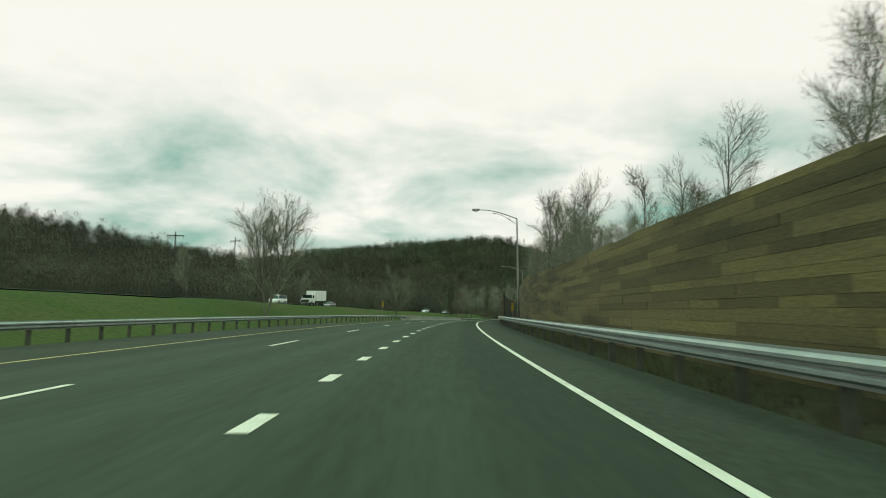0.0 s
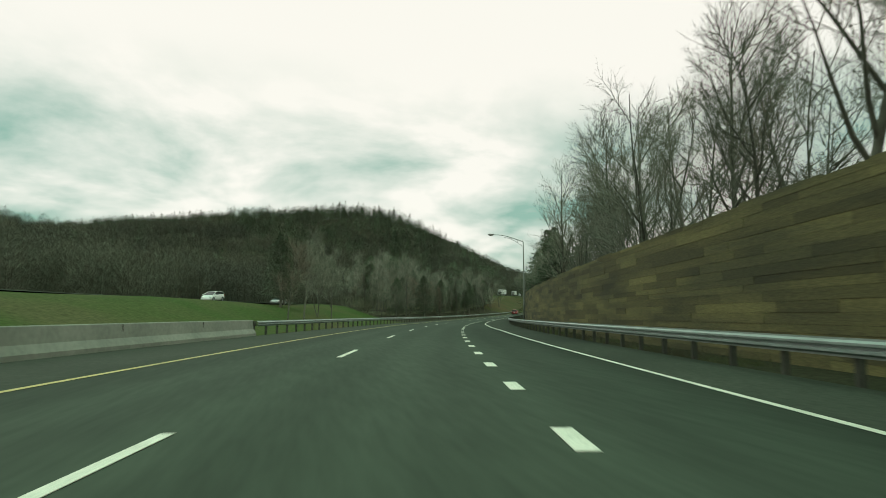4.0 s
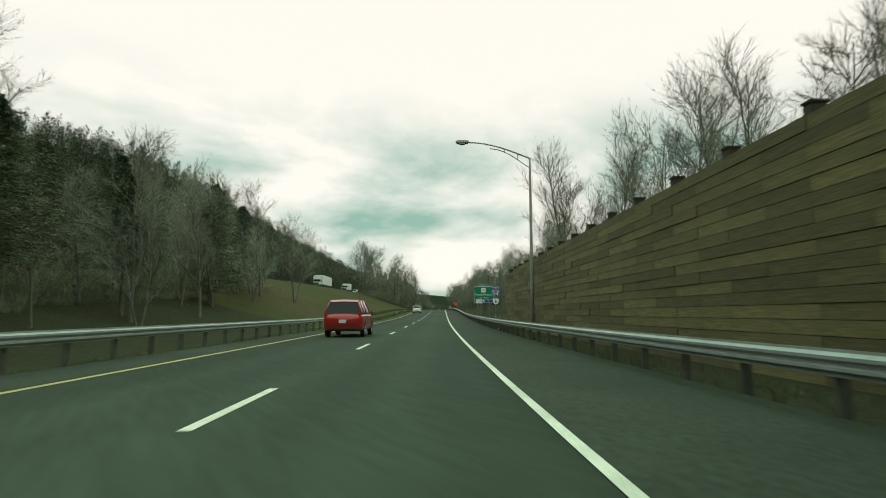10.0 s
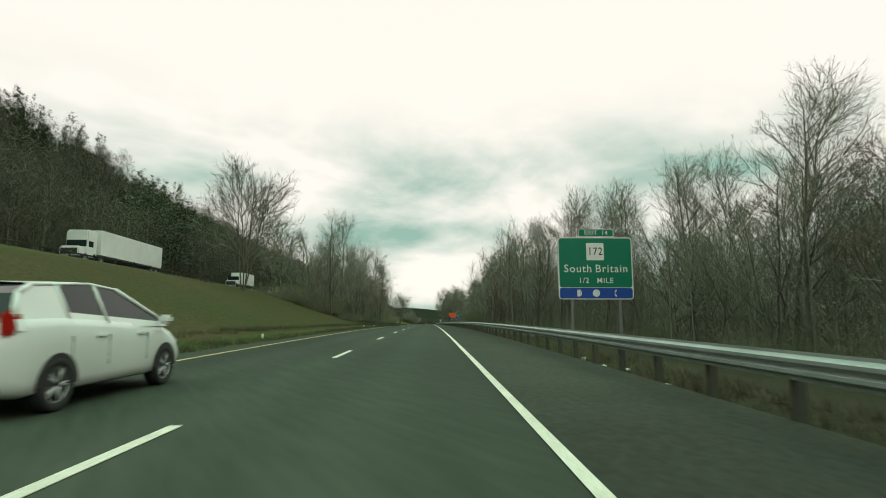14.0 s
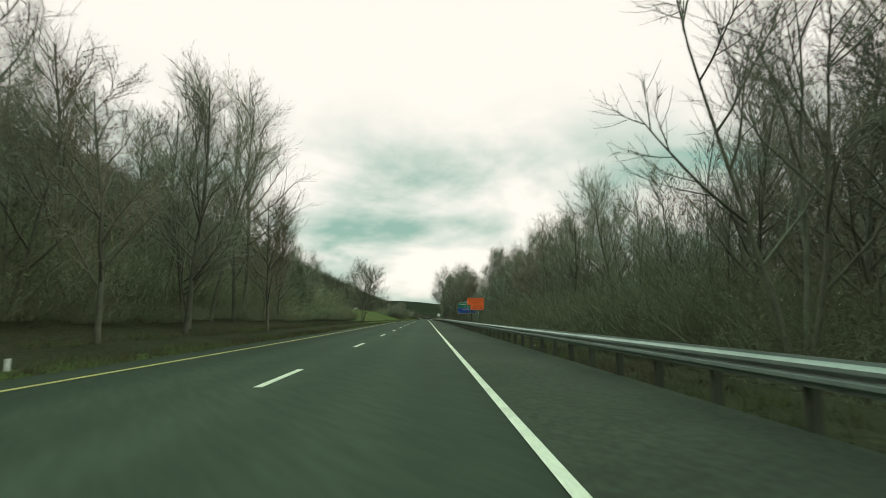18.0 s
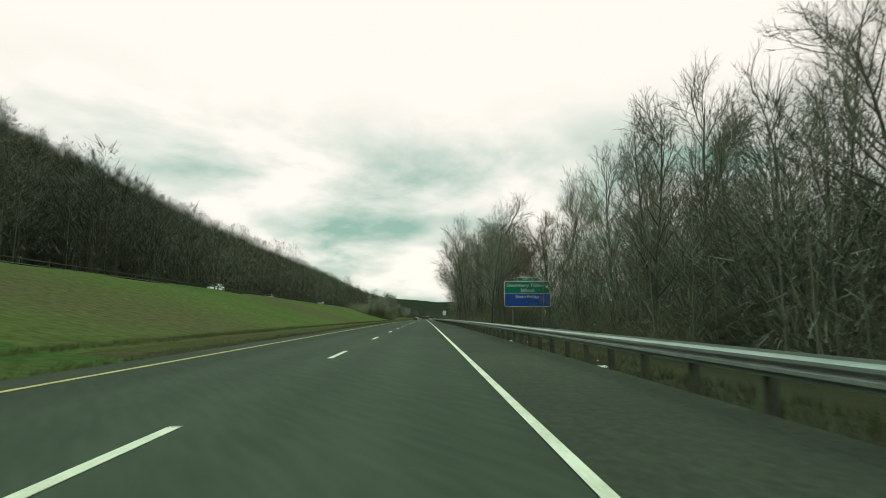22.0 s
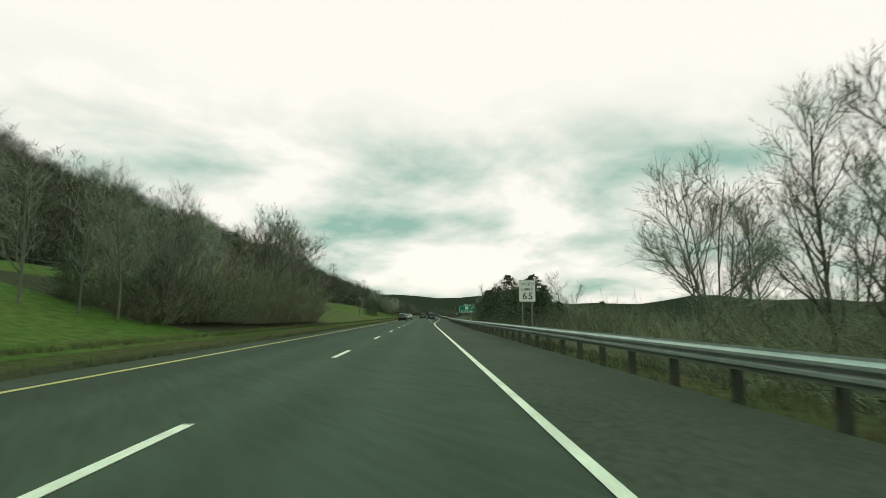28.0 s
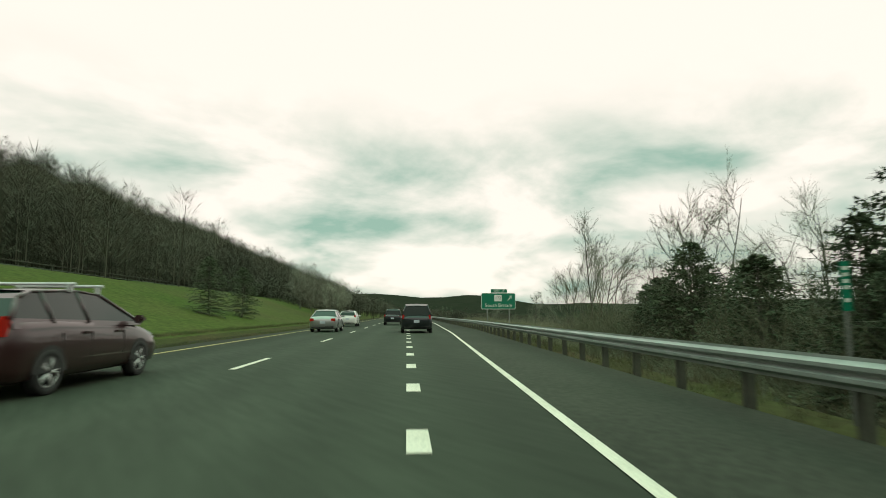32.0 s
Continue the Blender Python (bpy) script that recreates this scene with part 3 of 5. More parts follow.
def bare_tree(seed, tall, spread, limbs=18, twig_mat=None, forks=1, low=0.22):
    """A leafless broadleaved tree: meshes of its trunk with limbs, and its crown of twigs."""
    rng = random.Random(seed)
    V, F, W, G = [], [], [], []
    for fk in range(forks):
        lean = Vector((rng.uniform(-0.08, 0.08), rng.uniform(-0.08, 0.08), 1)) if forks == 1 else Vector((math.cos(fk * 2.4) * 0.22, math.sin(fk * 2.4) * 0.22, 1))
        h = tall * (1 if fk == 0 else rng.uniform(0.75, 0.95))
        trunk = bough(rng, Vector((0, 0, -0.6)), lean, h, 8, 0.03, 0.07)
        r = tall * 0.0100 / (forks ** 0.4)
        tri_tube(V, F, trunk, r * 1.15, 0.025, 7)
        for i in range(max(5, limbs // forks)):
            u = low + (0.95 - low) * (i + rng.random() * 0.7) / max(5, limbs // forks)
            p, w = on(trunk, min(u, 0.97))
            limb = bough(rng, p, aside(rng, w, rng.uniform(0.55, 1.0)), spread * (1.15 - 0.72 * u) * rng.uniform(0.75, 1.15), 5, 0.10, 0.14)
            rl = r * (1.0 - u) * 0.62 + 0.026
            tri_tube(V, F, limb, rl, 0.014, 4)
            for j in range(7):
                ub = 0.22 + 0.78 * (j + rng.random()) / 7.2
                p, w = on(limb, min(ub, 0.99))
                br = bough(rng, p, aside(rng, w, rng.uniform(0.45, 0.9)), spread * 0.42 * (1.15 - 0.6 * ub) * rng.uniform(0.7, 1.2), 3, 0.10, 0.16)
                tri_tube(W, G, br, 0.023, 0.008, 3)
                for k in range(6):
                    p, w = on(br, min(0.15 + 0.85 * (k + rng.random()) / 6, 0.99))
                    tw = bough(rng, p, aside(rng, w, rng.uniform(0.4, 0.9)), spread * 0.2 * rng.uniform(0.6, 1.2), 2, 0.12, 0.2)
                    tri_tube(W, G, tw, 0.009, 0.0045, 3)
                    for _ in range(8):
                        p, w = on(tw, rng.uniform(0.1, 1))
                        e = p + aside(rng, w, rng.uniform(0.3, 0.9)) * spread * 0.1 * rng.uniform(0.5, 1.2)
                        side = w.orthogonal().normalized() * 0.0065
                        q = len(W)
                        W += [p - side, p + side, e]
                        G.append((q, q + 1, q + 2))
    return mesh_from("trunk", V, F, BARK, True), mesh_from("crown", W, G, twig_mat or TWIG)


def conifer(seed, tall, wide, ragged=0.25, bare=0.12):
    """A dark evergreen with drooping boughs of needle sprays."""
    rng = random.Random(seed)
    V, F, W, G = [], [], [], []
    trunk = bough(rng, Vector((0, 0, -0.4)), Vector((0, 0, 1)), tall, 6, 0, 0.02)
    tri_tube(V, F, trunk, tall * 0.016, 0.02, 6)
    n = int(tall * 4.6)
    for i in range(n):
        u = bare + (1 - bare) * i / n
        reach = wide * min(1.0, (1 - u) * 2.3) ** 0.75 * rng.uniform(1 - ragged, 1 + ragged * 0.6) + 0.12
        for b in range(8):
            p, _ = on(trunk, min(u + rng.uniform(-0.01, 0.01), 0.99))
            a = rng.uniform(0, math.tau)
            w = Vector((math.cos(a), math.sin(a), rng.uniform(0.0, 0.45)))
            bb = bough(rng, p, w, reach * rng.uniform(0.7, 1.1), 3, -0.12, 0.1)
            tri_tube(V, F, bb, 0.02, 0.008, 3)
            for _ in range(34):
                q, ww = on(bb, rng.uniform(0.15, 1.0))
                e = q + aside(rng, ww, rng.uniform(0.2, 1.2)) * rng.uniform(0.12, 0.30)
                side = Vector((rng.uniform(-1, 1), rng.uniform(-1, 1), rng.uniform(-0.3, 0.3))).normalized() * rng.uniform(0.035, 0.08)
                k = len(W)
                W += [q, q.lerp(e, 0.55) + side, e, q.lerp(e, 0.55) - side]
                G.append((k, k + 1, k + 2, k + 3))
    return mesh_from("trunk", V, F, BARK, True), mesh_from("crown", W, G, NEEDLE)


BARE = [bare_tree(1, 14, 5.0), bare_tree(2, 16, 5.5), bare_tree(3, 12, 5.6, forks=2), bare_tree(4, 15, 4.2, 20), bare_tree(5, 13, 5.2, forks=3, low=0.3),
        bare_tree(6, 11, 4.0, twig_mat=TWIG_RED), bare_tree(7, 17, 6.2, 20, low=0.3), bare_tree(8, 10, 4.8, 48, forks=4, low=0.26)]
EVERGREEN = [conifer(11, 9, 3.1, 0.35, 0.05), conifer(12, 7, 2.7, 0.4, 0.03), conifer(13, 14, 3.9, 0.4), conifer(14, 14, 3.8, 0.45, 0.34)]


def plant(kind, i, s, d, scale=1.0, group="", label="", lift=0.0):
    src = (BARE if kind == "bare" else EVERGREEN)[i]
    m = Matrix.Translation(at(s, d, ground(s, d) + lift)) @ Matrix.Rotation(random.uniform(0, math.tau), 4, "Z")
    if group == "back":
        k = scale * random.uniform(0.94, 1.06)
        size = m @ Matrix.Diagonal((k, k, k * random.uniform(0.95, 1.05), 1))
        child("back_trunk", src[0], back_woods, size)
        child("back_crown", src[1], back_woods, size)
        return None
    tree = thing("bare_tree" if kind == "bare" else "evergreen_tree", m, label, "tree", group)
    k = scale * random.uniform(0.94, 1.06)
    size = Matrix.Diagonal((k, k, k * random.uniform(0.95, 1.05), 1))
    child("trunk", src[0], tree, size)
    child("crown", src[1], tree, size)
    return tree


rnd = random.Random(7)
back_woods = thing("back_woods", Matrix(), "rows of leafless trees behind the first ones", "woods", kind="stuff")
LEAFLESS = "leafless grey-brown broadleaved tree with fine upright twigs"
DARK = "dark green evergreen with ragged drooping boughs"
# behind the first walls
for s in np.arange(-10, 366, 4.4):
    for row in (0, 1):
        if 78 < s < 140 and row == 0 and rnd.random() < 0.3:
            continue
        d = WALL(s) + 3.2 + row * 5 + rnd.uniform(0, 3)
        ss = s + rnd.uniform(-2, 2)
        if 206 < s < 250 and rnd.random() < 0.9:
            plant("ever", rnd.choice([0, 0, 1, 2]), ss, d, rnd.uniform(0.9, 1.15), "trees behind the noise wall", DARK)
        elif not (250 < s < 300 and row == 0):
            hs = (rnd.uniform(0.85, 1.1) if s < 206 else rnd.uniform(0.55, 0.8) if s < 325 else rnd.uniform(0.62, 0.85)) if s > 75 else rnd.uniform(0.36, 0.55)
            plant("bare", rnd.randrange(7), ss, d, hs, "back" if row else "trees behind the noise wall", LEAFLESS)


def gnarled_tree(seed, tall, m):
    """A crooked half-dead tree: a forked leaning trunk and bent limbs with few twigs."""
    rng = random.Random(seed)
    tree = thing("gnarled_tree", m, "dark gnarled leafless tree with crooked limbs behind the wall", "tree")
    V, F, W, G = [], [], [], []
    stem = bough(rng, Vector((0, 0, -0.5)), Vector((0.1, -0.35, 1)), tall, 9, 0.02, 0.22)
    tri_tube(V, F, stem, 0.20, 0.05, 7)
    for i in range(9):
        p, w = on(stem, 0.40 + 0.58 * i / 9)
        limb = bough(rng, p, aside(rng, w, rng.uniform(0.8, 1.35)), tall * rng.uniform(0.35, 0.6) * (1.1 - 0.05 * i), 7, 0.03, 0.36)
        tri_tube(V, F, limb, 0.10 - 0.006 * i, 0.022, 5)
        for j in range(6):
            p, w = on(limb, 0.25 + 0.74 * (j + rng.random()) / 6.2)
            br = bough(rng, p, aside(rng, w, rng.uniform(0.5, 1.2)), tall * rng.uniform(0.10, 0.22), 4, 0.04, 0.4)
            tri_tube(W, G, br, 0.030, 0.010, 3)
            for _ in range(4):
                p, w = on(br, rng.uniform(0.3, 1))
                tri_tube(W, G, bough(rng, p, aside(rng, w, rng.uniform(0.4, 1.1)), tall * rng.uniform(0.03, 0.08), 2, 0.05, 0.3), 0.011, 0.005, 3)
    child("trunk", mesh_from("trunk", V, F, WALLBACK, True), tree)
    child("crown", mesh_from("crown", W, G, WALLBACK), tree)


gnarled_tree(5, 8.5, Matrix.Translation(at(300, 22, ground(300, 22))) @ Matrix.Rotation(-heading(300), 4, "Z") @ Matrix.Scale(2.3, 4))
for s in np.arange(209, 250, 3.0):
    big = s > 230
    plant("ever", 2 if big else 0, s + rnd.uniform(-1, 1), WALL(s) + rnd.uniform(2.6, 6), rnd.uniform(0.85, 1.05) if big else rnd.uniform(0.95, 1.15), "trees behind the noise wall", DARK)
# right-hand woods
FRONT = tab([(366, 10.5), (398, 11), (412, 24), (480, 24), (500, 12), (545, 12), (555, 21), (583, 21), (592, 16), (640, 17.5), (700, 18), (709, 13), (735, 9.2), (800, 9.5)])
for s in np.arange(372, 806, 4.6):
    for row in range(2):
        ss = s + rnd.uniform(-2, 2)
        if ss > 790 and row:
            continue
        d = FRONT(ss) + row * 5.5 + rnd.uniform(0, 4)
        if 688 < ss < 704 and d < 22:
            d += 5
        if rnd.random() < 0.05 and row:
            plant("ever", rnd.choice([0, 1]), ss, d, rnd.uniform(0.6, 0.9), "trees of the roadside wood", DARK)
        else:
            plant("bare", rnd.choice([0, 1, 2, 3, 4, 5, 6]), ss, d, rnd.uniform(0.85, 1.12) * (1.08 if 476 < ss < 546 else 1.2 if ss > 690 else 1.12 if ss > 590 else 1.15 if ss > 420 else 0.68), "back" if row else "trees of the roadside wood", LEAFLESS)
for s, d, i, k in ((521, 11.4, 6, 0.88), (528, 12.4, 1, 0.92), (735, 8.8, 6, 1.15), (748, 8.6, 2, 1.45), (761, 8.9, 6, 1.1), (774, 9.0, 1, 1.1), (712, 10.5, 2, 1.5), (392, 10.6, 1, 0.74)):
    plant("bare", i, s, d, k, "trees of the roadside wood", "large leafless tree spreading its boughs over the rail")
# median woods on the first bend and before the open bank
for s0, s1, step, d0, d1, h0, h1, ever in ((252, 392, 5.0, -19, -32, 0.6, 0.9, 0.22), (524, 604, 4.2, -12, -30, 0.7, 1.1, 0.06), (604, 632, 4.2, -15, -30, 0.34, 0.5, 0.06), (828, 872, 4.0, -13.5, -19, 0.36, 0.54, 0.45)):
    for s in np.arange(s0, s1, step):
        for row in (0, 1, 2):
            d = d0 + (d1 - d0) * (row + rnd.random()) / 3
            kind = "ever" if rnd.random() < ever else "bare"
            i = (rnd.choice([3, 3, 2]) if s0 == 252 else rnd.choice([0, 2])) if kind == "ever" else rnd.randrange(7)
            plant(kind, i, s + rnd.uniform(-2, 2), d, rnd.uniform(h0, h1) * (1 - 0.32 * smooth(s, 572, 590) if s < 604 else 1), "trees of the median" if row == 0 else "back", DARK if kind == "ever" else LEAFLESS)
# single trees in the meadow on the left
for s, d, i, k in ((76.7, -22.9, 7, 1.5), (62, -60, 6, 0.9), (150.8, -25, 2, 1.0), (208, -22, 1, 0.8), (201.6, -21.8, 5, 0.86), (218.8, -21.7, 0, 0.8), (217.8, -23.6, 4, 0.88), (229.7, -25.5, 3, 0.68),
                   (252, -23.7, 1, 0.8), (258, -24.2, 0, 1.0), (261, -27, 3, 0.87), (282, -24.5, 6, 1.0), (339, -21.7, 1, 1.0), (350, -20.7, 3, 0.98), (170, -62, 3, 0.9), (120, -64, 1, 0.8), (30, -66, 0, 0.8),
                   (503, -26, 7, 1.75), (536.8, -16.9, 6, 1.1), (544.7, -14.1, 1, 1.0), (574.8, -14.7, 6, 1.08), (556, -11.6, 3, 0.98), (547, -10.8, 5, 0.87), (567, -10.4, 5, 0.95), 
                   (628, -10.5, 7, 0.98), (834, -14.3, 7, 0.72), (852, -13.8, 7, 0.9), (866, -15.0, 7, 0.95), (930, -14.4, 5, 0.43), (1004, -13, 7, 0.6), (1014, -11.5, 7, 0.65), (1024, -14, 7, 0.7), (1036, -12, 7, 0.6), (1050, -14, 7, 0.65), (1030, -20, 7, 0.8)):
    plant("bare", i, s, d, k, "single roadside trees", LEAFLESS)
for s, d, i, k in ((216, -29, 2, 0.85), (226, -33, 2, 0.8), (272, -24, 2, 0.75), (262, -29, 2, 0.9), (292, -27, 2, 0.9), (300, -21, 2, 0.8), (322, -23, 2, 0.9), (366, -22, 2, 0.85), (379, -24, 2, 0.8), (964, -15.5, 0, 0.62), (971, -14.6, 0, 0.6)):
    plant("ever", i, s, d, k, "single roadside trees", DARK)
# open stretch on the right
for s, d, i, k in ((806, 13, 4, 0.66), (812, 15, 2, 0.7), (815, 12, 3, 0.62), (819, 14, 1, 0.6), (822, 17, 4, 0.7), (809, 18, 6, 0.62), (828, 15, 4, 0.8), (827, 14, 2, 0.76), (831, 18, 3, 0.6), (836, 22, 6, 0.56), (962, 18.5, 2, 0.85), (967, 21, 4, 0.8), (973, 19, 2, 0.75), (884, 14, 5, 0.7), (889, 16, 0, 0.5), (879, 21, 2, 0.55), (872, 14, 3, 0.5),
                   (868, 17, 1, 0.5), (915, 15, 3, 0.65), (906, 17, 5, 0.7), (954, 24, 2, 0.55), (948, 20, 4, 0.6), (966, 26, 6, 0.5), (940, 16, 4, 0.68), (935, 18, 2, 0.6), (1010, 24, 0, 0.5), (1040, 22, 1, 0.5)):
    plant("bare", i, s, d, k, "trees of the open verge", LEAFLESS)
for s, d, i, k in ((882, 13, 0, 0.75), (886, 15, 0, 0.85), (892, 17, 1, 0.8), (878, 17, 1, 0.8), (874, 12.5, 1, 0.75), (871, 12, 0, 0.7), (904, 13.5, 0, 0.9), (909, 15, 0, 1.0),
                   (913, 13, 0, 0.85), (918, 14.5, 0, 0.95), (922, 17, 2, 0.6), (927, 15, 0, 0.8), (899, 18, 1, 0.9), (950, 19, 1, 0.8), (943, 18, 0, 0.7), (958, 21, 1, 0.8), (980, 24, 1, 0.7), (862, 20, 1, 0.7), (893, 14.5, 0, 1.05), (897, 16.5, 0, 1.0), (864, 14.0, 0, 0.72), (868, 15.0, 0, 0.78)):
    plant("ever", i, s, d, k, "trees of the open verge", DARK)


# far woods: patches of small trees, too many to count
def wood_patch(seed, n, size, tall, ever, twig, many=240, thick=1.0):
    rng = random.Random(seed)
    V, F, mats = [], [], []
    for _ in range(n):
        c = Vector((rng.uniform(-size, size), rng.uniform(-size, size), 0))
        h = tall * rng.uniform(0.7, 1.15)
        green = rng.random() < ever
        f0 = len(F)
        tri_tube(V, F, [c - Vector((0, 0, 5)), c + Vector((rng.uniform(-0.5, 0.5), rng.uniform(-0.5, 0.5), h * 0.8))], 0.11, 0.03, 3)
        mats += [0] * (len(F) - f0)
        for _ in range(160 if green else many):
            u = rng.uniform(0.05 if green else 0.15, 1)
            rad = (h * 0.2 * (1 - u) + 0.15) if green else h * 0.26 * math.sin(math.pi * min(1, 0.18 + 0.82 * u)) ** 0.6
            a, q = rng.uniform(0, math.tau), rad * math.sqrt(rng.random())
            p = c + Vector((math.cos(a) * q, math.sin(a) * q, h * u * (1 if green else 0.92)))
            out = Vector((math.cos(a) * 0.5, math.sin(a) * 0.5, rng.uniform(-0.2, 0.3) if green else rng.uniform(-0.3, 0.8))).normalized()
            e = p + out * (rng.uniform(0.5, 1.0) if green else rng.uniform(0.6, 1.7))
            side = Vector((rng.uniform(-1, 1), rng.uniform(-1, 1), 0.1)).normalized() * (rng.uniform(0.1, 0.24) if green else rng.uniform(0.03, 0.085) * thick)
            k = len(V)
            V += [p - side, p + side, e]
            F.append((k, k + 1, k + 2))
            mats.append(1 if green else 0)
    me = mesh_from("wood_patch", V, F, twig)
    me.materials.append(NEEDLE)
    me.polygons.foreach_set("material_index", mats)
    return me


FARTWIG = material("far_twigs", (0.086, 0.087, 0.058), (0.062, 0.065, 0.044), 0.3, 0.95, spread=0.42)
GREYTWIG = material("grey_twigs", (0.215, 0.223, 0.165), (0.155, 0.162, 0.120), 0.3, 0.95, spread=0.22)
PATCH = [wood_patch(21, 27, 10, 9, 0.04, FARTWIG), wood_patch(22, 27, 10, 8.6, 0.1, FARTWIG), wood_patch(23, 27, 10, 10, 0.72, FARTWIG), wood_patch(24, 27, 10, 9, 0.0, FARTWIG)]
EDGEWOOD = [wood_patch(25, 30, 10, 9, 0.03, FARTWIG, 480, 0.42), wood_patch(26, 30, 10, 9.5, 0.0, FARTWIG, 480, 0.42)]
GREYWOOD = [wood_patch(27, 24, 8, 10, 0.03, GREYTWIG, 420, 0.4), wood_patch(28, 24, 8, 10, 0.0, GREYTWIG, 420, 0.4)]
hillside = thing("hillside_woods", Matrix(), "bare grey-brown woods with some evergreens covering the hillside", "woods", kind="stuff")
for u in np.arange(-260, 1500, 17):
    for w in (52, 62, 74, 88, 104, 122, 142, 164, 190, 220, 250, 285, 325, 365, 400):
        if w > 250 and u > 700 or (w > 300 and u < -100):
            continue
        if u > 1000 and w > 150:
            continue
        q = Vector((AX + (u - 400) * math.sin(AXIS) - w * math.cos(AXIS), AY + (u - 400) * math.cos(AXIS) + w * math.sin(AXIS), 0))
        k = int(np.argmin((RX - q.x) ** 2 + (RY - q.y) ** 2))
        dd = (q.x - RX[k]) * math.cos(HEAD[k]) - (q.y - RY[k]) * math.sin(HEAD[k])
        if dd > -50 or dd < -415 or (u < 60 and w < 60):
            continue
        ss = SG[k]
        q.z = RZ[k] + ground(ss, dd) - 0.5
        pick = 2 if (400 < u < 640 and rnd.random() < (0.8 if w > 90 else 0.6)) else rnd.choice([0, 1, 3, 0, 3]) if u < 640 else 3
        sc = rnd.uniform(0.9, 1.12) * (1 + 0.38 * smooth(u, 600, 680))
        child("wood_patch", rnd.choice(EDGEWOOD) if w < 95 and pick != 2 else PATCH[pick], hillside, Matrix.Translation(q) @ Matrix.Rotation(rnd.uniform(0, math.tau), 4, "Z") @ Matrix.Diagonal((sc, sc, sc * rnd.uniform(0.85, 1.2), 1)))
right_woods = thing("right_woods", Matrix(), "dense bare woods running back from the roadside", "woods", kind="stuff")
for s in np.arange(366, 800, 13):
    for d in (30, 45, 64) if s < 590 else (23, 33, 46, 64) if s < 700 else (25, 40, 62):
        child("wood_patch", rnd.choice(GREYWOOD), right_woods, Matrix.Translation(at(s + rnd.uniform(-3, 3), d, ground(s, d) - 0.4)) @ Matrix.Rotation(rnd.uniform(0, math.tau), 4, "Z") @ Matrix.Diagonal((1, 1, rnd.uniform(1.3, 1.5) if 470 < s < 560 else rnd.uniform(1.1, 1.35) if s < 470 else rnd.uniform(1.45, 1.7) if s < 590 else rnd.uniform(1.25, 1.5) if s < 720 else 0.9, 1)))
for s in np.arange(-20, 360, 14):
    child("wood_patch", PATCH[rnd.choice([0, 1, 3])], right_woods, Matrix.Translation(at(s, WALL(s) + 22, ground(s, WALL(s) + 22) - 0.4)) @ Matrix.Rotation(rnd.uniform(0, math.tau), 4, "Z") @ Matrix.Diagonal((1, 1, 0.62, 1)))
for s in np.arange(812, 1500, 15):
    for d in (46, 62, 84, 110, 140):
        child("wood_patch", PATCH[rnd.choice([0, 1, 3])], right_woods, Matrix.Translation(at(s + rnd.uniform(-4, 4), d + rnd.uniform(-4, 4), ground(s, d) - 0.4)) @ Matrix.Rotation(rnd.uniform(0, math.tau), 4, "Z") @ Matrix.Diagonal((1, 1, rnd.uniform(0.45, 0.75), 1)))
for s in np.arange(1050, 1500, 14):
    for d in (-20, -32, 26, 42):
        if d > 0 and s < 1180:
            continue
        child("wood_patch", PATCH[rnd.choice([0, 1, 3])], right_woods, Matrix.Translation(at(s, d * rnd.uniform(0.9, 1.2), ground(s, d) - 0.4)) @ Matrix.Diagonal((1, 1, rnd.uniform(0.6, 0.8), 1)))


def brush_patch(seed, n, lx, ly, tall, mat=None):
    rng = random.Random(seed)
    V, F = [], []
    for _ in range(n):
        c = Vector((rng.uniform(-lx, lx), rng.uniform(-ly, ly), -0.3))
        for _ in range(3):
            st = bough(rng, c, Vector((rng.uniform(-1, 1), rng.uniform(-1, 1), 1)), tall * rng.uniform(0.4, 1.15), 4, -0.02, 0.4)
            tri_tube(V, F, st, 0.014, 0.005, 3)
            for _ in range(18):
                p, w = on(st, rng.uniform(0.15, 1))
                e = p + aside(rng, w, rng.uniform(0.4, 1.5)) * rng.uniform(0.15, 0.6)
                side = w.orthogonal().normalized() * rng.uniform(0.004, 0.010)
                k = len(V)
                V += [p - side, p + side, e]
                F.append((k, k + 1, k + 2))
    return mesh_from("brush_patch", V, F, mat or BRUSH)


# darker copy of BRUSH: the gloom of dense thickets is put into its colour
DARK_BRUSH = material("dark_brush", (0.142, 0.140, 0.088), (0.104, 0.106, 0.066), 0.6, 0.95, spread=0.25, third=(0.090, 0.108, 0.056))
BRUSHES = [
    brush_patch(31, 90, 3.2, 4.0, 2.4), brush_patch(32, 80, 3.2, 4.0, 3.0), brush_patch(33, 70, 3.0, 4.0, 1.6), brush_patch(34, 210, 3.2, 4.2, 3.0), brush_patch(35, 380, 3.2, 4.2, 4.0, DARK_BRUSH)]
undergrowth = thing("undergrowth", Matrix(), "tangled brown leafless undergrowth at the foot of the trees", "brush", kind="stuff")


def brush(s, d, i, k=1.0):
    child("brush_patch", BRUSHES[i], undergrowth, stand(s, d, ground(s, d), rnd.choice([0, 180]) + rnd.uniform(-9, 9), False) @ Matrix.Diagonal((k, k, k * rnd.uniform(0.8, 1.2), 1)))


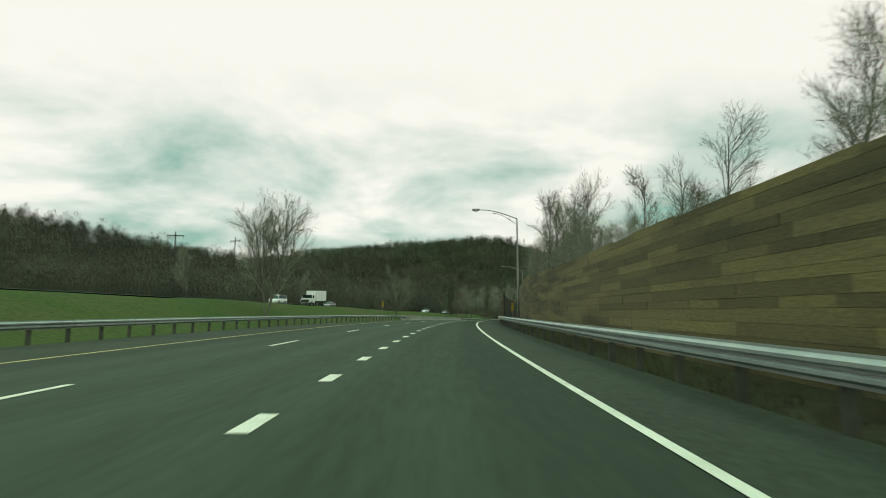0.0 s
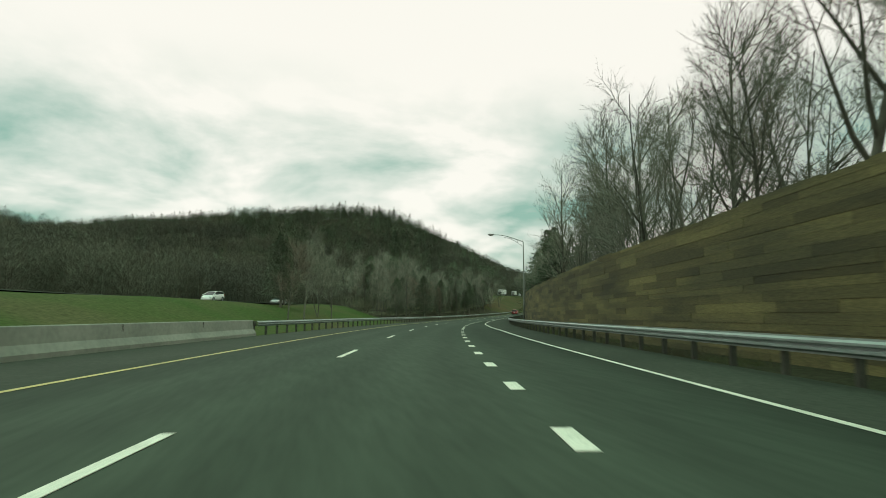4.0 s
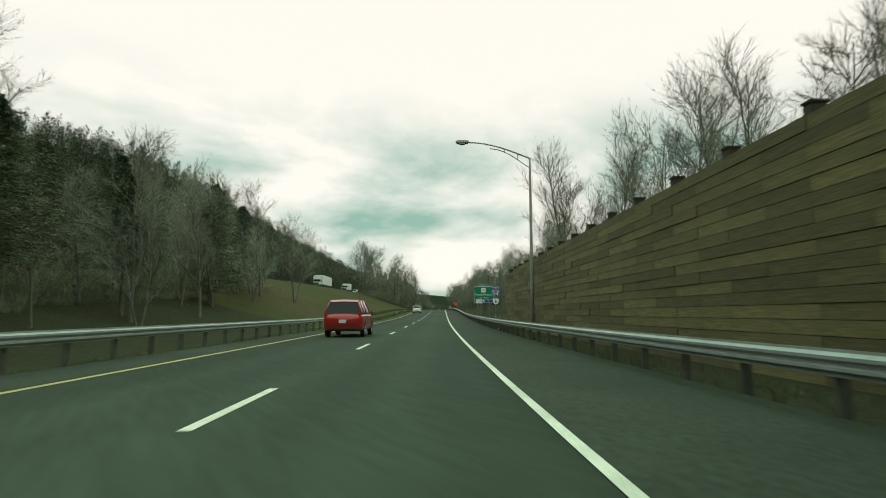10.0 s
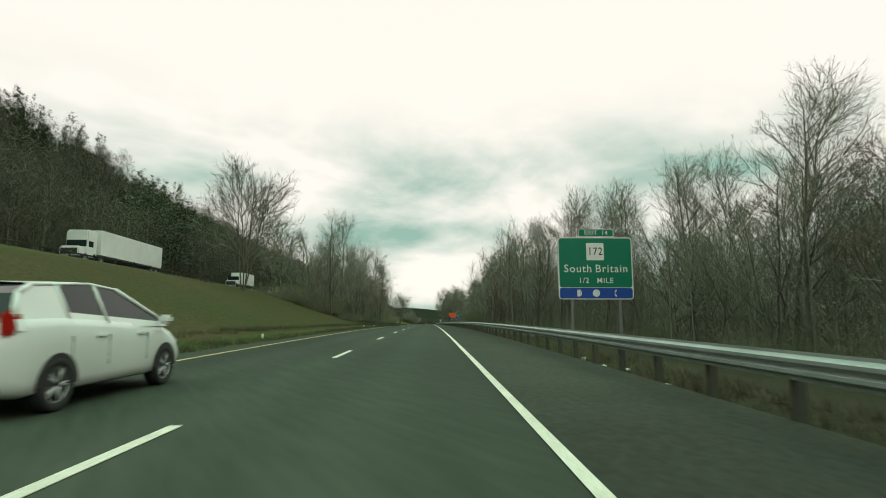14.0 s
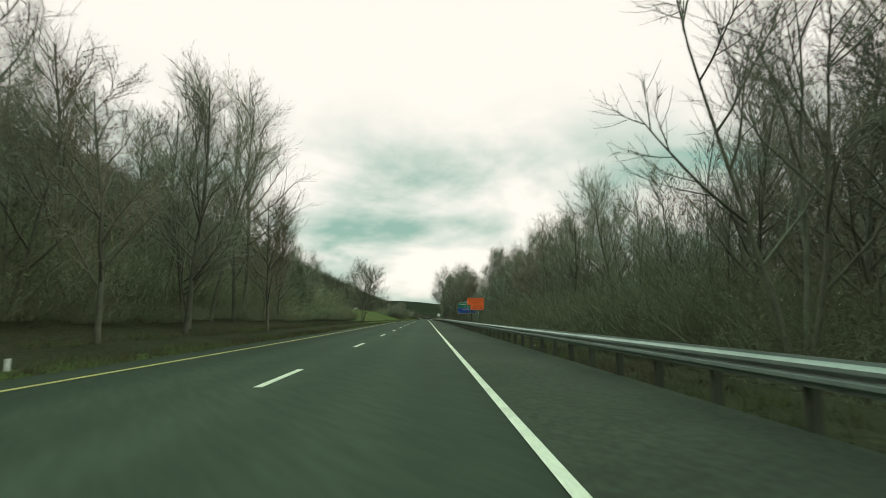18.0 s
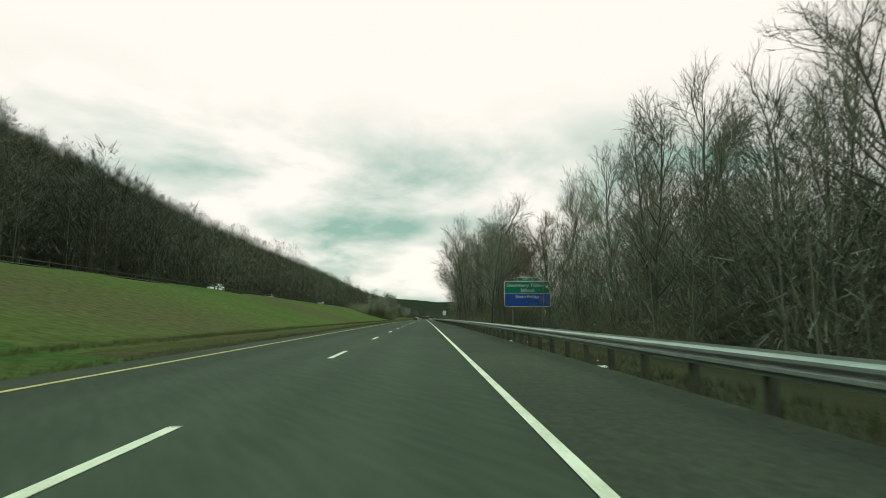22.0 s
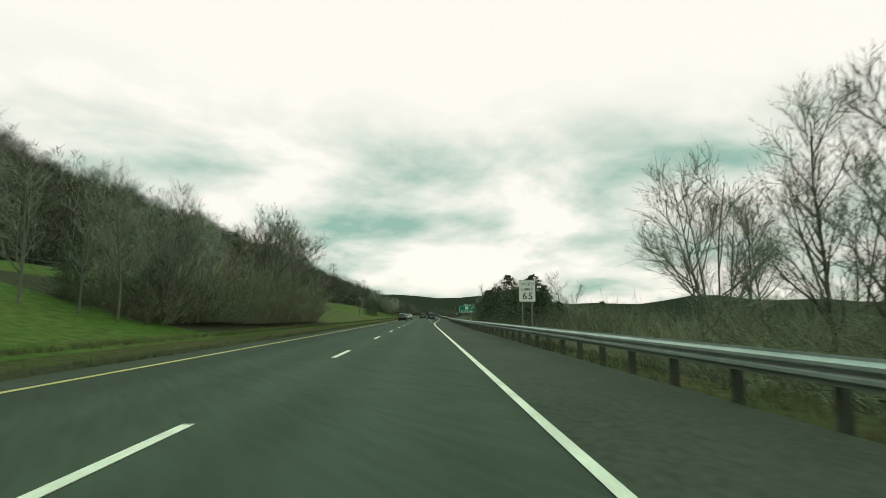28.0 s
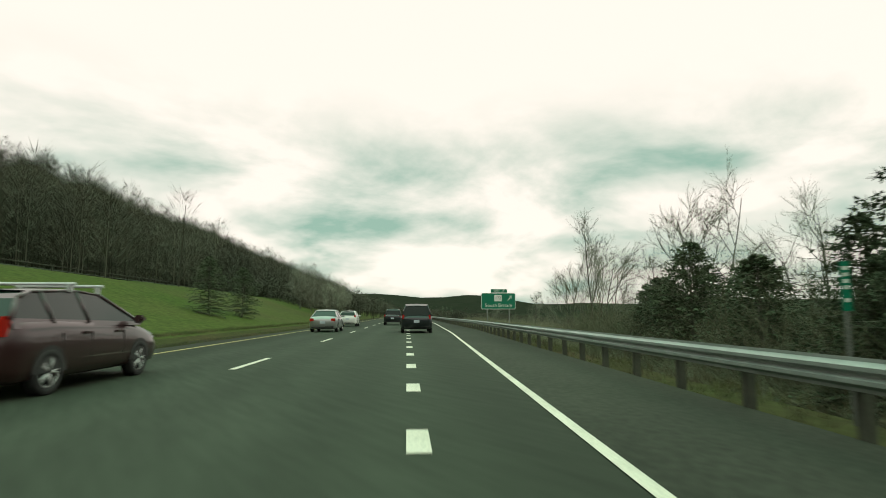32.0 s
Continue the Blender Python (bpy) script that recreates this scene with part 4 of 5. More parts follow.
for s in np.arange(372, 812, 6.5):
    brush(s, FRONT(s) + 1.0, rnd.choice([0, 1, 2]))
    brush(s + 3, FRONT(s) + 7, rnd.choice([0, 1]), 1.6 if s > 600 else 1.15)
    if s > 600:
        brush(s, FRONT(s) + 3.5, 4, rnd.uniform(0.9, 1.2))
        brush(s, FRONT(s) + 11, 4, rnd.uniform(1.1, 1.4))
    if s > 484 or s < 400:
        brush(s + 2, FRONT(s) + 14, 1, 1.3)
for s in np.arange(250, 392, 6.5):
    brush(s, -24 - rnd.uniform(0, 2), 2, 0.8)
    brush(s + 3, -29, 1, 1.2)
for s in np.arange(524, 632, 5.5):
    brush(s, -14.2 - rnd.uniform(0, 1), 3, rnd.uniform(0.4, 0.6) + 0.4 * smooth(s, 570, 590))
    brush(s + 3, -18 - rnd.uniform(0, 2), 3, rnd.uniform(1.1, 1.4) + 0.3 * smooth(s, 575, 595))
    brush(s, -25, 3, 1.4)
for s in np.arange(834, 872, 5.5):
    brush(s, -14.4 - rnd.uniform(0, 1), 4, rnd.uniform(0.8, 1.1))
    brush(s + 2.5, -16.5, 4, rnd.uniform(1.0, 1.25))
    if s > 843:
        brush(s, -19, 3, 1.5)
    if s > 853:
        brush(s + 2, -25, 3, 1.3)
for s in np.arange(548, 604, 5.0):
    brush(s, 13.6 + rnd.uniform(0, 1.5), 4, rnd.uniform(1.1, 1.4))
    brush(s + 2, FRONT(s) + 9, 3, rnd.uniform(1.5, 1.9))
for s in np.arange(806, 1060, 6.5):
    brush(s, 11.5 + rnd.uniform(0, 2), rnd.choice([0, 2, 2]), 0.9)
    brush(s + 3, 18 + rnd.uniform(0, 4), 3, 0.9)
    brush(s, 27 + rnd.uniform(0, 4), 3, 1.0)
for s in np.arange(857, 964, 4.5):
    brush(s, 14.2 + rnd.uniform(0, 2) + 3 * smooth(s, 925, 950), 4, rnd.uniform(0.8, 1.1))
    brush(s + 2, 18.5 + rnd.uniform(0, 2) + 3 * smooth(s, 925, 950), 4, rnd.uniform(0.9, 1.2))
for s in np.arange(860, 946, 2.6):
    plant("ever", rnd.choice([0, 1, 1]), s + rnd.uniform(-1, 1), 12.6 + rnd.uniform(0, 3) + 3 * smooth(s, 925, 950), rnd.uniform(0.6, 0.84), "trees of the open verge", "small dark cedar in a dense row")
for s in np.arange(806, 834, 5.0):
    brush(s, 13 + rnd.uniform(0, 3), 3, 1.2)
# woods closing the end of the straight
for s in np.arange(1440, 1720, 20):
    for d in (-190, -160, -130, -100, -75, -50, -30, -17, 17, 30, 50, 75, 100, 130, 165, 200):
        child("wood_patch", PATCH[rnd.choice([0, 1, 2, 3])], right_woods, Matrix.Translation(at(s, d + rnd.uniform(-5, 5), ground(s, d) - 0.4)) @ Matrix.Diagonal((1, 1, rnd.uniform(0.8, 1.2), 1)))


# tufts of dead grass and weeds along the verges
def tuft_patch(seed, n, lx, ly, tall, mat):
    rng = random.Random(seed)
    V, F = [], []
    for _ in range(n):
        c = Vector((rng.uniform(-lx, lx), rng.uniform(-ly, ly), -0.05))
        h0 = tall * rng.uniform(0.4, 1.2)
        for _ in range(9):
            b = c + Vector((rng.gauss(0, 0.07), rng.gauss(0, 0.07), 0))
            e = b + Vector((rng.gauss(0, 0.35), rng.gauss(0, 0.35), 1)) * h0 * rng.uniform(0.5, 1.1)
            side = Vector((rng.uniform(-1, 1), rng.uniform(-1, 1), 0)).normalized() * 0.009
            k = len(V)
            V += [b - side, b + side, e]
            F.append((k, k + 1, k + 2))
    return mesh_from("tuft_patch", V, F, mat)


DEADGRASS = material("dead_blades", (0.088, 0.078, 0.044), (0.062, 0.060, 0.031), 0.5, 0.95, spread=0.25, third=(0.085, 0.10, 0.036))
GREENBLADE = material("grass_blades", (0.062, 0.088, 0.024), (0.085, 0.095, 0.034), 0.4, 0.95, spread=0.25, third=(0.12, 0.105, 0.05))
DEAD = [tuft_patch(41, 170, 0.9, 3.2, 0.35, DEADGRASS), tuft_patch(42, 120, 0.9, 3.2, 0.28, DEADGRASS)]
GREEN = [tuft_patch(43, 330, 1.6, 3.2, 0.16, GREENBLADE), tuft_patch(44, 280, 1.6, 3.2, 0.2, GREENBLADE)]
tufts = thing("verge_grass", Matrix(), "tufts of dead and green grass along the verges", "grass", kind="stuff")


def tuft(meshes, s, d):
    child("tuft_patch", rnd.choice(meshes), tufts, stand(s, d, ground(s, d), rnd.choice([0, 180]) + rnd.uniform(-4, 4)))


for s in np.arange(-20, 1060, 6.0):
    if not 74 < s < 143:
        tuft(DEAD, s, RAIL(s) + 1.3)
for s in np.arange(0, 1010, 6.0):
    if s < 98 or 164 < s < 366:
        tuft(GREEN, s, LEFTRAIL(s) - 1.8)
    elif s > 366:
        tuft(DEAD if s < 640 else GREEN, s, -8.6)
        tuft(GREEN if s > 640 else DEAD, s + 3, -11.2)

# ---- street lamps ----
LAMP_STEEL = material("lamp_steel", (0.30, 0.31, 0.29), (0.23, 0.24, 0.22), 1.0, 0.5, 0.5, fine=0.1)
LAMP_GLASS = material("lamp_glass", (0.35, 0.35, 0.33), rough=0.2)


def street_lamp_master():
    lamp = thing("street_lamp", Matrix(), "tall grey steel street lamp with a curved truss arm", "street lamp", "street lamps on the bend")
    bm = bmesh.new()
    tube(bm, [(0, 0, -0.4), (0, 0, 3), (0, 0, 10.4), (0, 0, 11.2)], [0.125, 0.115, 0.075, 0.07], 12)
    part("pole", bm, LAMP_STEEL, lamp, smooth=True)
    bm = bmesh.new()
    box(bm, -0.2, 0.2, -0.2, 0.2, -0.3, 0.22, 0.02)
    part("base", bm, LAMP_STEEL, lamp)
    arc = [(0.05 - 4.0 * u, 0, 11.15 + 1.05 * math.sin(u * math.pi / 2)) for u in [k / 8 for k in range(9)]]
    bm = bmesh.new()
    tube(bm, arc, [0.055] * 5 + [0.045] * 4, 8)
    part("arm", bm, LAMP_STEEL, lamp, smooth=True)
    bm = bmesh.new()
    tube(bm, [(0.05 - 2.6 * u, 0, 10.5 + 1.3 * math.sin(u * math.pi / 2) ** 1.1) for u in [k / 6 for k in range(7)]], 0.03, 6)
    for u in (0.3, 0.62):
        x = -2.6 * u
        tube(bm, [(x, 0, 10.5 + 1.3 * math.sin(u * math.pi / 2) ** 1.1), (x, 0, 11.15 + 1.05 * math.sin(-x / 4.0 * math.pi / 2))], 0.022, 6)
    part("brace", bm, LAMP_STEEL, lamp, smooth=True)
    bm = bmesh.new()
    box(bm, -4.75, -3.9, -0.17, 0.17, 12.12, 12.32, 0.06)
    head = part("lamp_head", bm, LAMP_STEEL, lamp)
    bm = bmesh.new()
    bmesh.ops.create_uvsphere(bm, u_segments=12, v_segments=8, radius=0.16)
    for v in bm.verts:
        v.co = Vector((v.co.x * 1.6 - 4.35, v.co.y, min(v.co.z, 0) * 0.7 + 12.13))
    part("lens", bm, LAMP_GLASS, head, smooth=True)
    return lamp


LAMPS = [(2.5, 9.4), (68.2, 9.4), (137.6, 9.3), (210.7, 8.85), (277.6, 7.5), (347.3, 6.85)]
LAMP_SIZE = Matrix.Diagonal((1.05, 1.05, 1.04, 1))
first_lamp = street_lamp_master()
first_lamp.matrix_basis = stand(*LAMPS[0], -0.2, 0, False) @ LAMP_SIZE
for s, d in LAMPS[1:]:
    copy_thing(first_lamp, stand(s, d, -0.2, random.uniform(-2, 2), False))

# ---- signs ----
S_GREEN = material("sign_green", (0.0, 0.16, 0.085), (0.0, 0.14, 0.075), 0.8, 0.45, fine=0.05)
S_BLUE = material("sign_blue", (0.005, 0.055, 0.32), (0.005, 0.05, 0.28), 0.8, 0.45, fine=0.05)
S_WHITE = material("sign_white", (0.74, 0.75, 0.71), (0.66, 0.67, 0.63), 0.9, 0.5, fine=0.04)
S_BLACK = material("sign_black", (0.012, 0.012, 0.012), rough=0.5)
S_ORANGE = material("sign_orange", (0.85, 0.14, 0.02), (0.78, 0.12, 0.02), 0.8, 0.45, fine=0.05)
S_YELLOW = material("sign_yellow", (0.75, 0.48, 0.03), (0.65, 0.42, 0.03), 0.8, 0.45, fine=0.05)
S_RED = material("sign_red", (0.45, 0.03, 0.025), rough=0.45)
S_BACK = material("sign_post_steel", (0.24, 0.25, 0.23), (0.17, 0.18, 0.165), 1.0, 0.5, 0.5, fine=0.1)


def plate_bm(x0, x1, z0, z1, y0, y1, r):
    """A plate with rounded corners; its face looks to -y."""
    bm = bmesh.new()
    pts = []
    for cx, cz, a0 in ((x1 - r, z1 - r, 0), (x0 + r, z1 - r, 90), (x0 + r, z0 + r, 180), (x1 - r, z0 + r, 270)):
        for k in range(5):
            a = radians(a0 + 22.5 * k)
            pts.append((cx + r * math.cos(a), cz + r * math.sin(a)))
    f = [bm.verts.new((x, y0, z)) for x, z in pts]
    b = [bm.verts.new((x, y1, z)) for x, z in pts]
    bm.faces.new(f)
    bm.faces.new(b[::-1])
    n = len(pts)
    for k in range(n):
        bm.faces.new((f[k], b[k], b[(k + 1) % n], f[(k + 1) % n]))
    return bm


def text_mesh(body, size, align, name="lettering"):
    cu = bpy.data.curves.new(name, "FONT")
    cu.body, cu.size, cu.align_x, cu.align_y, cu.extrude, cu.resolution_u = body, size, align, "CENTER", 0.002, 3
    cu.offset, cu.space_character = size * 0.004, 1.12
    tmp = new(name, cu)
    bpy.context.view_layer.update()
    me = bpy.data.meshes.new_from_object(tmp)
    bpy.data.objects.remove(tmp)
    me.materials.clear()
    return me


def words(body, size, x, z, y, mat, parent, width=1.0):
    """One line of lettering centred on x, each word a mesh of its own."""
    made = [(w, text_mesh(w, size, "LEFT")) for w in body.split(" ")]
    spans = [max((v.co.x for v in me.vertices), default=0.0) if w else 0.0 for w, me in made]
    gap = size * 0.34
    at_x = -(sum(spans) + gap * (len(made) - 1)) / 2
    for (w, me), span in zip(made, spans):
        if w:
            me.materials.append(mat)
            child("lettering", me, parent, Matrix.Translation((x + at_x * width, y, z)) @ Matrix.Rotation(math.pi / 2, 4, "X") @ Matrix.Diagonal((width, 1, 1, 1)))
        at_x += span + gap


def bars(rects, y, mat, parent, name="lettering"):
    bm = bmesh.new()
    for x0, x1, z0, z1 in rects:
        box(bm, x0, x1, y - 0.004, y, z0, z1)
    return part(name, bm, mat, parent)


def posts_for(sign, xs, z0, z1, r=0.05):
    for x in xs:
        bm = bmesh.new()
        box(bm, x - r, x + r, 0.03, 0.03 + 2 * r, z0, z1, 0.006)
        part("post", bm, S_BACK, sign, "grey steel post")


def guide_sign(s, d, w, z0, z1, label, tab_text, green_from=None, turn=0.0):
    """A green guide sign, its lower band blue from z0 to green_from, with an exit tab on top."""
    m = stand(s, d, 0, turn, False)
    sign = thing("road_sign", m, label, "road sign")
    part("panel", plate_bm(0, w, z0, z1, -0.02, 0.02, 0.22), S_WHITE, sign, "white sign border")
    b = 0.06
    if green_from:
        part("face", plate_bm(b, w - b, green_from, z1 - b, -0.028, -0.02, 0.16), S_GREEN, sign, "green sign face")
        part("blue_band", plate_bm(b, w - b, z0 + b, green_from - 0.03, -0.028, -0.02, 0.14), S_BLUE, sign, "blue lower band")
    else:
        part("face", plate_bm(b, w - b, z0 + b, z1 - b, -0.028, -0.02, 0.16), S_GREEN, sign, "green sign face")
    if tab_text:
        tabp = part("exit_tab", plate_bm(w * 0.28, w * 0.76, z1 + 0.02, z1 + 0.52, -0.02, 0.015, 0.08), S_WHITE, sign, "small tab above the panel")
        part("tab_face", plate_bm(w * 0.28 + 0.04, w * 0.76 - 0.04, z1 + 0.06, z1 + 0.48, -0.026, -0.02, 0.06), S_GREEN, tabp)
        words(tab_text, 0.36, w * 0.52, z1 + 0.27, -0.03, S_WHITE, tabp)
    posts_for(sign, (w * 0.18, w * 0.82), -2.0, z1 - 0.2, 0.075)
    return sign


sb = guide_sign(461.2, 9.45, 4.5, 2.0, 5.75, "green guide sign with a blue services band on two posts", "EXIT  14", 2.72)
shield = part("route_marker", plate_bm(1.72, 2.78, 4.35, 5.4, -0.034, -0.028, 0.06), S_WHITE, sb, "white square route marker")
words("172", 0.66, 2.25, 4.87, -0.038, S_BLACK, shield, width=0.85)
words("South Britain", 0.66, 2.25, 3.83, -0.032, S_WHITE, sb)
words("1/2   MILE", 0.46, 2.25, 3.12, -0.032, S_WHITE, sb)
bm = bmesh.new()
box(bm, 1.1, 1.3, -0.034, -0.03, 2.18, 2.58)
box(bm, 1.32, 1.38, -0.034, -0.03, 2.25, 2.5)
part("pump_symbol", bm, S_WHITE, sb)
bm = bmesh.new()
tube(bm, [(2.25, -0.034, 2.38), (2.25, -0.028, 2.38)], 0.22, 20)
part("food_symbol", bm, S_WHITE, sb)
bm = bmesh.new()
tube(bm, [(3.45, -0.03, 2.56), (3.38, -0.03, 2.46), (3.37, -0.03, 2.3), (3.45, -0.03, 2.18)], [0.06, 0.03, 0.03, 0.06], 6)
part("phone_symbol", bm, S_WHITE, sb)
sb.matrix_basis = sb.matrix_basis @ Matrix.Diagonal((1.145, 1, 1.145, 1))

st = guide_sign(702.0, 10.9, 5.95, 2.4, 5.65, "green and blue guide sign on two posts before the wood", "EXIT  14", 4.10)
words("Southbury Training", 0.58, 2.97, 5.13, -0.032, S_WHITE, st, width=1.06)
words("School", 0.58, 2.97, 4.48, -0.032, S_WHITE, st)
words("State Police", 0.58, 2.97, 3.66, -0.032, S_WHITE, st)

ex = guide_sign(997.5, 12.9, 4.6, 1.95, 4.1, "green exit guide sign with an arrow on two posts", "EXIT  14")
mk = part("route_marker", plate_bm(1.75, 2.75, 3.0, 3.85, -0.034, -0.028, 0.05), S_WHITE, ex, "white square route marker")
words("172", 0.55, 2.25, 3.42, -0.038, S_BLACK, mk, width=0.85)
words("South Britain", 0.62, 2.3, 2.45, -0.032, S_WHITE, ex)
bm = bmesh.new()
tube(bm, [(3.55, -0.03, 3.1), (4.0, -0.03, 3.65)], 0.05, 6)
tube(bm, [(3.72, -0.03, 3.68), (4.05, -0.03, 3.72), (4.02, -0.03, 3.36)], 0.05, 6)
part("arrow", bm, S_WHITE, ex)
ex.matrix_basis = ex.matrix_basis @ Matrix.Translation((0, 0, -0.25)) @ Matrix.Diagonal((1.13, 1, 1.13, 1))

# interstate and route shields
sh = thing("road_sign", stand(385.6, 8.15, 0, 0, False), "blue and white route shields stacked on one post", "road sign")
posts_for(sh, (0.0,), -1.5, 4.5, 0.045)
wst = part("direction_plate", plate_bm(-0.46, 0.46, 4.0, 4.42, -0.012, 0.0, 0.05), S_BLUE, sh, "blue direction plate")
words("WEST", 0.34, 0, 4.21, -0.016, S_WHITE, wst)


def shield_bm(w, z0, z1, y0, y1, wave):
    bm = bmesh.new()
    half = [(0, 0), (0.55, 0.12), (0.93, 0.42), (1.0, 0.72), (0.92, 0.92), (0.6, 1.0 if not wave else 0.97), (0, 0.93 if wave else 1.0)]
    pts = half + [(-x, z) for x, z in half[-2:0:-1]]
    f = [bm.verts.new((x * w / 2, y0, z0 + z * (z1 - z0))) for x, z in pts]
    b = [bm.verts.new((x * w / 2, y1, z0 + z * (z1 - z0))) for x, z in pts]
    bm.faces.new(f)
    bm.faces.new(b[::-1])
    for k in range(len(pts)):
        bm.faces.new((f[k], b[k], b[(k + 1) % len(pts)], f[(k + 1) % len(pts)]))
    return bm


i84 = part("interstate_shield", shield_bm(0.92, 2.95, 3.88, -0.012, 0.0, True), S_WHITE, sh, "blue interstate shield")
part("shield_face", shield_bm(0.86, 2.98, 3.68, -0.016, -0.012, False), S_BLUE, i84)
part("shield_head", plate_bm(-0.36, 0.36, 3.7, 3.82, -0.016, -0.012, 0.03), S_RED, i84, "red head of the shield")
words("84", 0.62, 0, 3.36, -0.02, S_WHITE, i84)
u6 = part("route_shield", plate_bm(-0.46, 0.46, 1.9, 2.84, -0.012, 0.0, 0.12), S_BLACK, sh, "white route shield on black")
part("shield_face", shield_bm(0.84, 1.95, 2.80, -0.016, -0.012, True), S_WHITE, u6)
words("6", 0.66, 0, 2.37, -0.02, S_BLACK, u6)

em = thing("road_sign", stand(423, 7.75, 0, 0, False), "white rectangular sign with black capitals on two posts", "road sign")
posts_for(em, (0.25, 0.95), -1.5, 2.9, 0.04)
pl = part("panel", plate_bm(0, 1.2, 2.1, 2.95, -0.012, 0.0, 0.05), S_WHITE, em)
for k, w in enumerate(("EMERGENCY", "STOPPING", "ONLY")):
    words(w, 0.2, 0.6, 2.79 - 0.26 * k, -0.015, S_BLACK, pl, width=0.95)

sl = thing("road_sign", stand(842, 7.5, 0.0, 0, False) @ Matrix.Diagonal((1.36, 1, 1.15, 1)), "white speed limit sign with black figures on two posts", "road sign")
posts_for(sl, (0.2, 0.72), -1.8, 3.2, 0.035)
pl = part("panel", plate_bm(0, 0.92, 1.85, 3.25, -0.012, 0.0, 0.06), S_BLACK, sl)
part("face", plate_bm(0.02, 0.90, 1.87, 3.23, -0.015, -0.012, 0.05), S_WHITE, pl)
words("SPEED", 0.25, 0.46, 2.98, -0.018, S_BLACK, pl)
words("LIMIT", 0.25, 0.46, 2.65, -0.018, S_BLACK, pl)
words("65", 0.62, 0.46, 2.2, -0.018, S_BLACK, pl, width=0.9)

S_FADED = material("faded_lettering", (0.22, 0.045, 0.02), rough=0.5)
orn = thing("road_sign", stand(605.0, 6.65, 0, 0, False), "bright orange work-zone board with faded lettering and a broken corner", "road sign")
for x in (0.62, 1.66):
    bm = bmesh.new()
    box(bm, x - 0.045, x + 0.045, 0.03, 0.12, -1.5, 3.6, 0.006)
    part("post", bm, POST, orn, "dark weathered timber post")
# upper panel, and a lower panel whose left edge is torn away
up_p = part("panel", plate_bm(0, 2.32, 2.83, 3.76, -0.012, 0.0, 0.015), S_ORANGE, orn)
bm = bmesh.new()
ragged = [(2.32, 2.825), (0.52, 2.825), (0.47, 2.66), (0.50, 2.52), (0.38, 2.42), (0.46, 2.33), (0.55, 2.28), (0.53, 2.14), (2.27, 2.10)]
fr = [bm.verts.new((x, -0.02, z)) for x, z in ragged]
bk = [bm.verts.new((x, -0.004, z)) for x, z in ragged]
bm.faces.new(fr)
bm.faces.new(bk[::-1])
for k in range(len(ragged)):
    bm.faces.new((fr[k], bk[k], bk[(k + 1) % len(ragged)], fr[(k + 1) % len(ragged)]))
lo_p = part("lower_panel", bm, S_ORANGE, orn, "orange lower panel with a torn edge")
words("CONSTRUCTION", 0.27, 1.16, 3.48, -0.014, S_FADED, up_p, width=0.86)
words("AHEAD", 0.27, 1.16, 3.10, -0.014, S_FADED, up_p)
bars([(0.75 + 0.2 * k, 0.9 + 0.2 * k, 2.62 - 0.17 * r, 2.70 - 0.17 * r) for k in range(7) for r in range(3) if (k + r) % 5], -0.021, S_FADED, lo_p)


def mile_marker(s, d):
    mm = thing("mile_marker", stand(s, d, 0, 0, False), "narrow green marker plate on a thin post behind the rail", "road marker", "green markers behind the rail")
    bm = bmesh.new()
    box(bm, -0.022, 0.022, 0.0, 0.04, -0.8, 1.80, 0.004)
    part("post", bm, S_BACK, mm)
    p = part("plate", plate_bm(-0.065, 0.065, 1.16, 1.82, -0.01, 0.0, 0.02), S_GREEN, mm)
    bars([(-0.032, 0.032, 1.70 - 0.085 * k, 1.75 - 0.085 * k) for k in range(6) if k != 4], -0.011, S_WHITE, p)


mile_marker(292.2, 6.8)
mile_marker(593.2, 7.1)
mile_marker(921.0, 7.5)


def chevron(s, d, z=0.0):
    ob = thing("object_marker", stand(s, d, z, 0, False), "black and yellow striped marker plate at the wall's end", "road marker")
    bm = bmesh.new()
    box(bm, -0.03, 0.03, 0, 0.05, -0.4 - z * 2, 1.6, 0.005)
    part("post", bm, S_BACK, ob)
    p = part("plate", plate_bm(-0.16, 0.16, 1.4, 2.35, -0.01, 0, 0.02), S_YELLOW, ob)
    for k in range(4):
        bm = bmesh.new()
        z = 1.42 + 0.23 * k
        v = [bm.verts.new(q) for q in ((-0.16, -0.013, z), (0.16, -0.013, z + 0.1), (0.16, -0.013, z + 0.2), (-0.16, -0.013, z + 0.1))]
        bm.faces.new(v)
        part("stripe", bm, S_BLACK, p, "black slanting stripe")


chevron(81.6, 9.0)
chevron(104, -14.2, 0.9)


def delineator(s, d, side=1):
    ob = thing("delineator", stand(s, d, 0, 0, False), "slim white reflector post at the roadside", "road marker", "reflector posts")
    bm = bmesh.new()
    box(bm, -0.04, 0.04, -0.006, 0.006, -0.6, 0.8, 0.003)
    part("blade", bm, S_WHITE, ob)


for s, d in ((877.5, 6.9), (919, 7.6)):
    delineator(s, d)
for s, d in ((428, -8.6), (442, -9.2), (455, -8.7), (505, -9.0), (516, -8.6), (540, -8.8)):
    bm = bmesh.new()
    tube(bm, [(0, 0, -0.2), (0, 0, 0.28)], 0.06, 8)
    ob = thing("verge_stub", stand(s, d, ground(s, d), 0, False), "short pale stub post in the grass verge", "road marker", "stub posts")
    part("stub", bm, S_WHITE, ob)

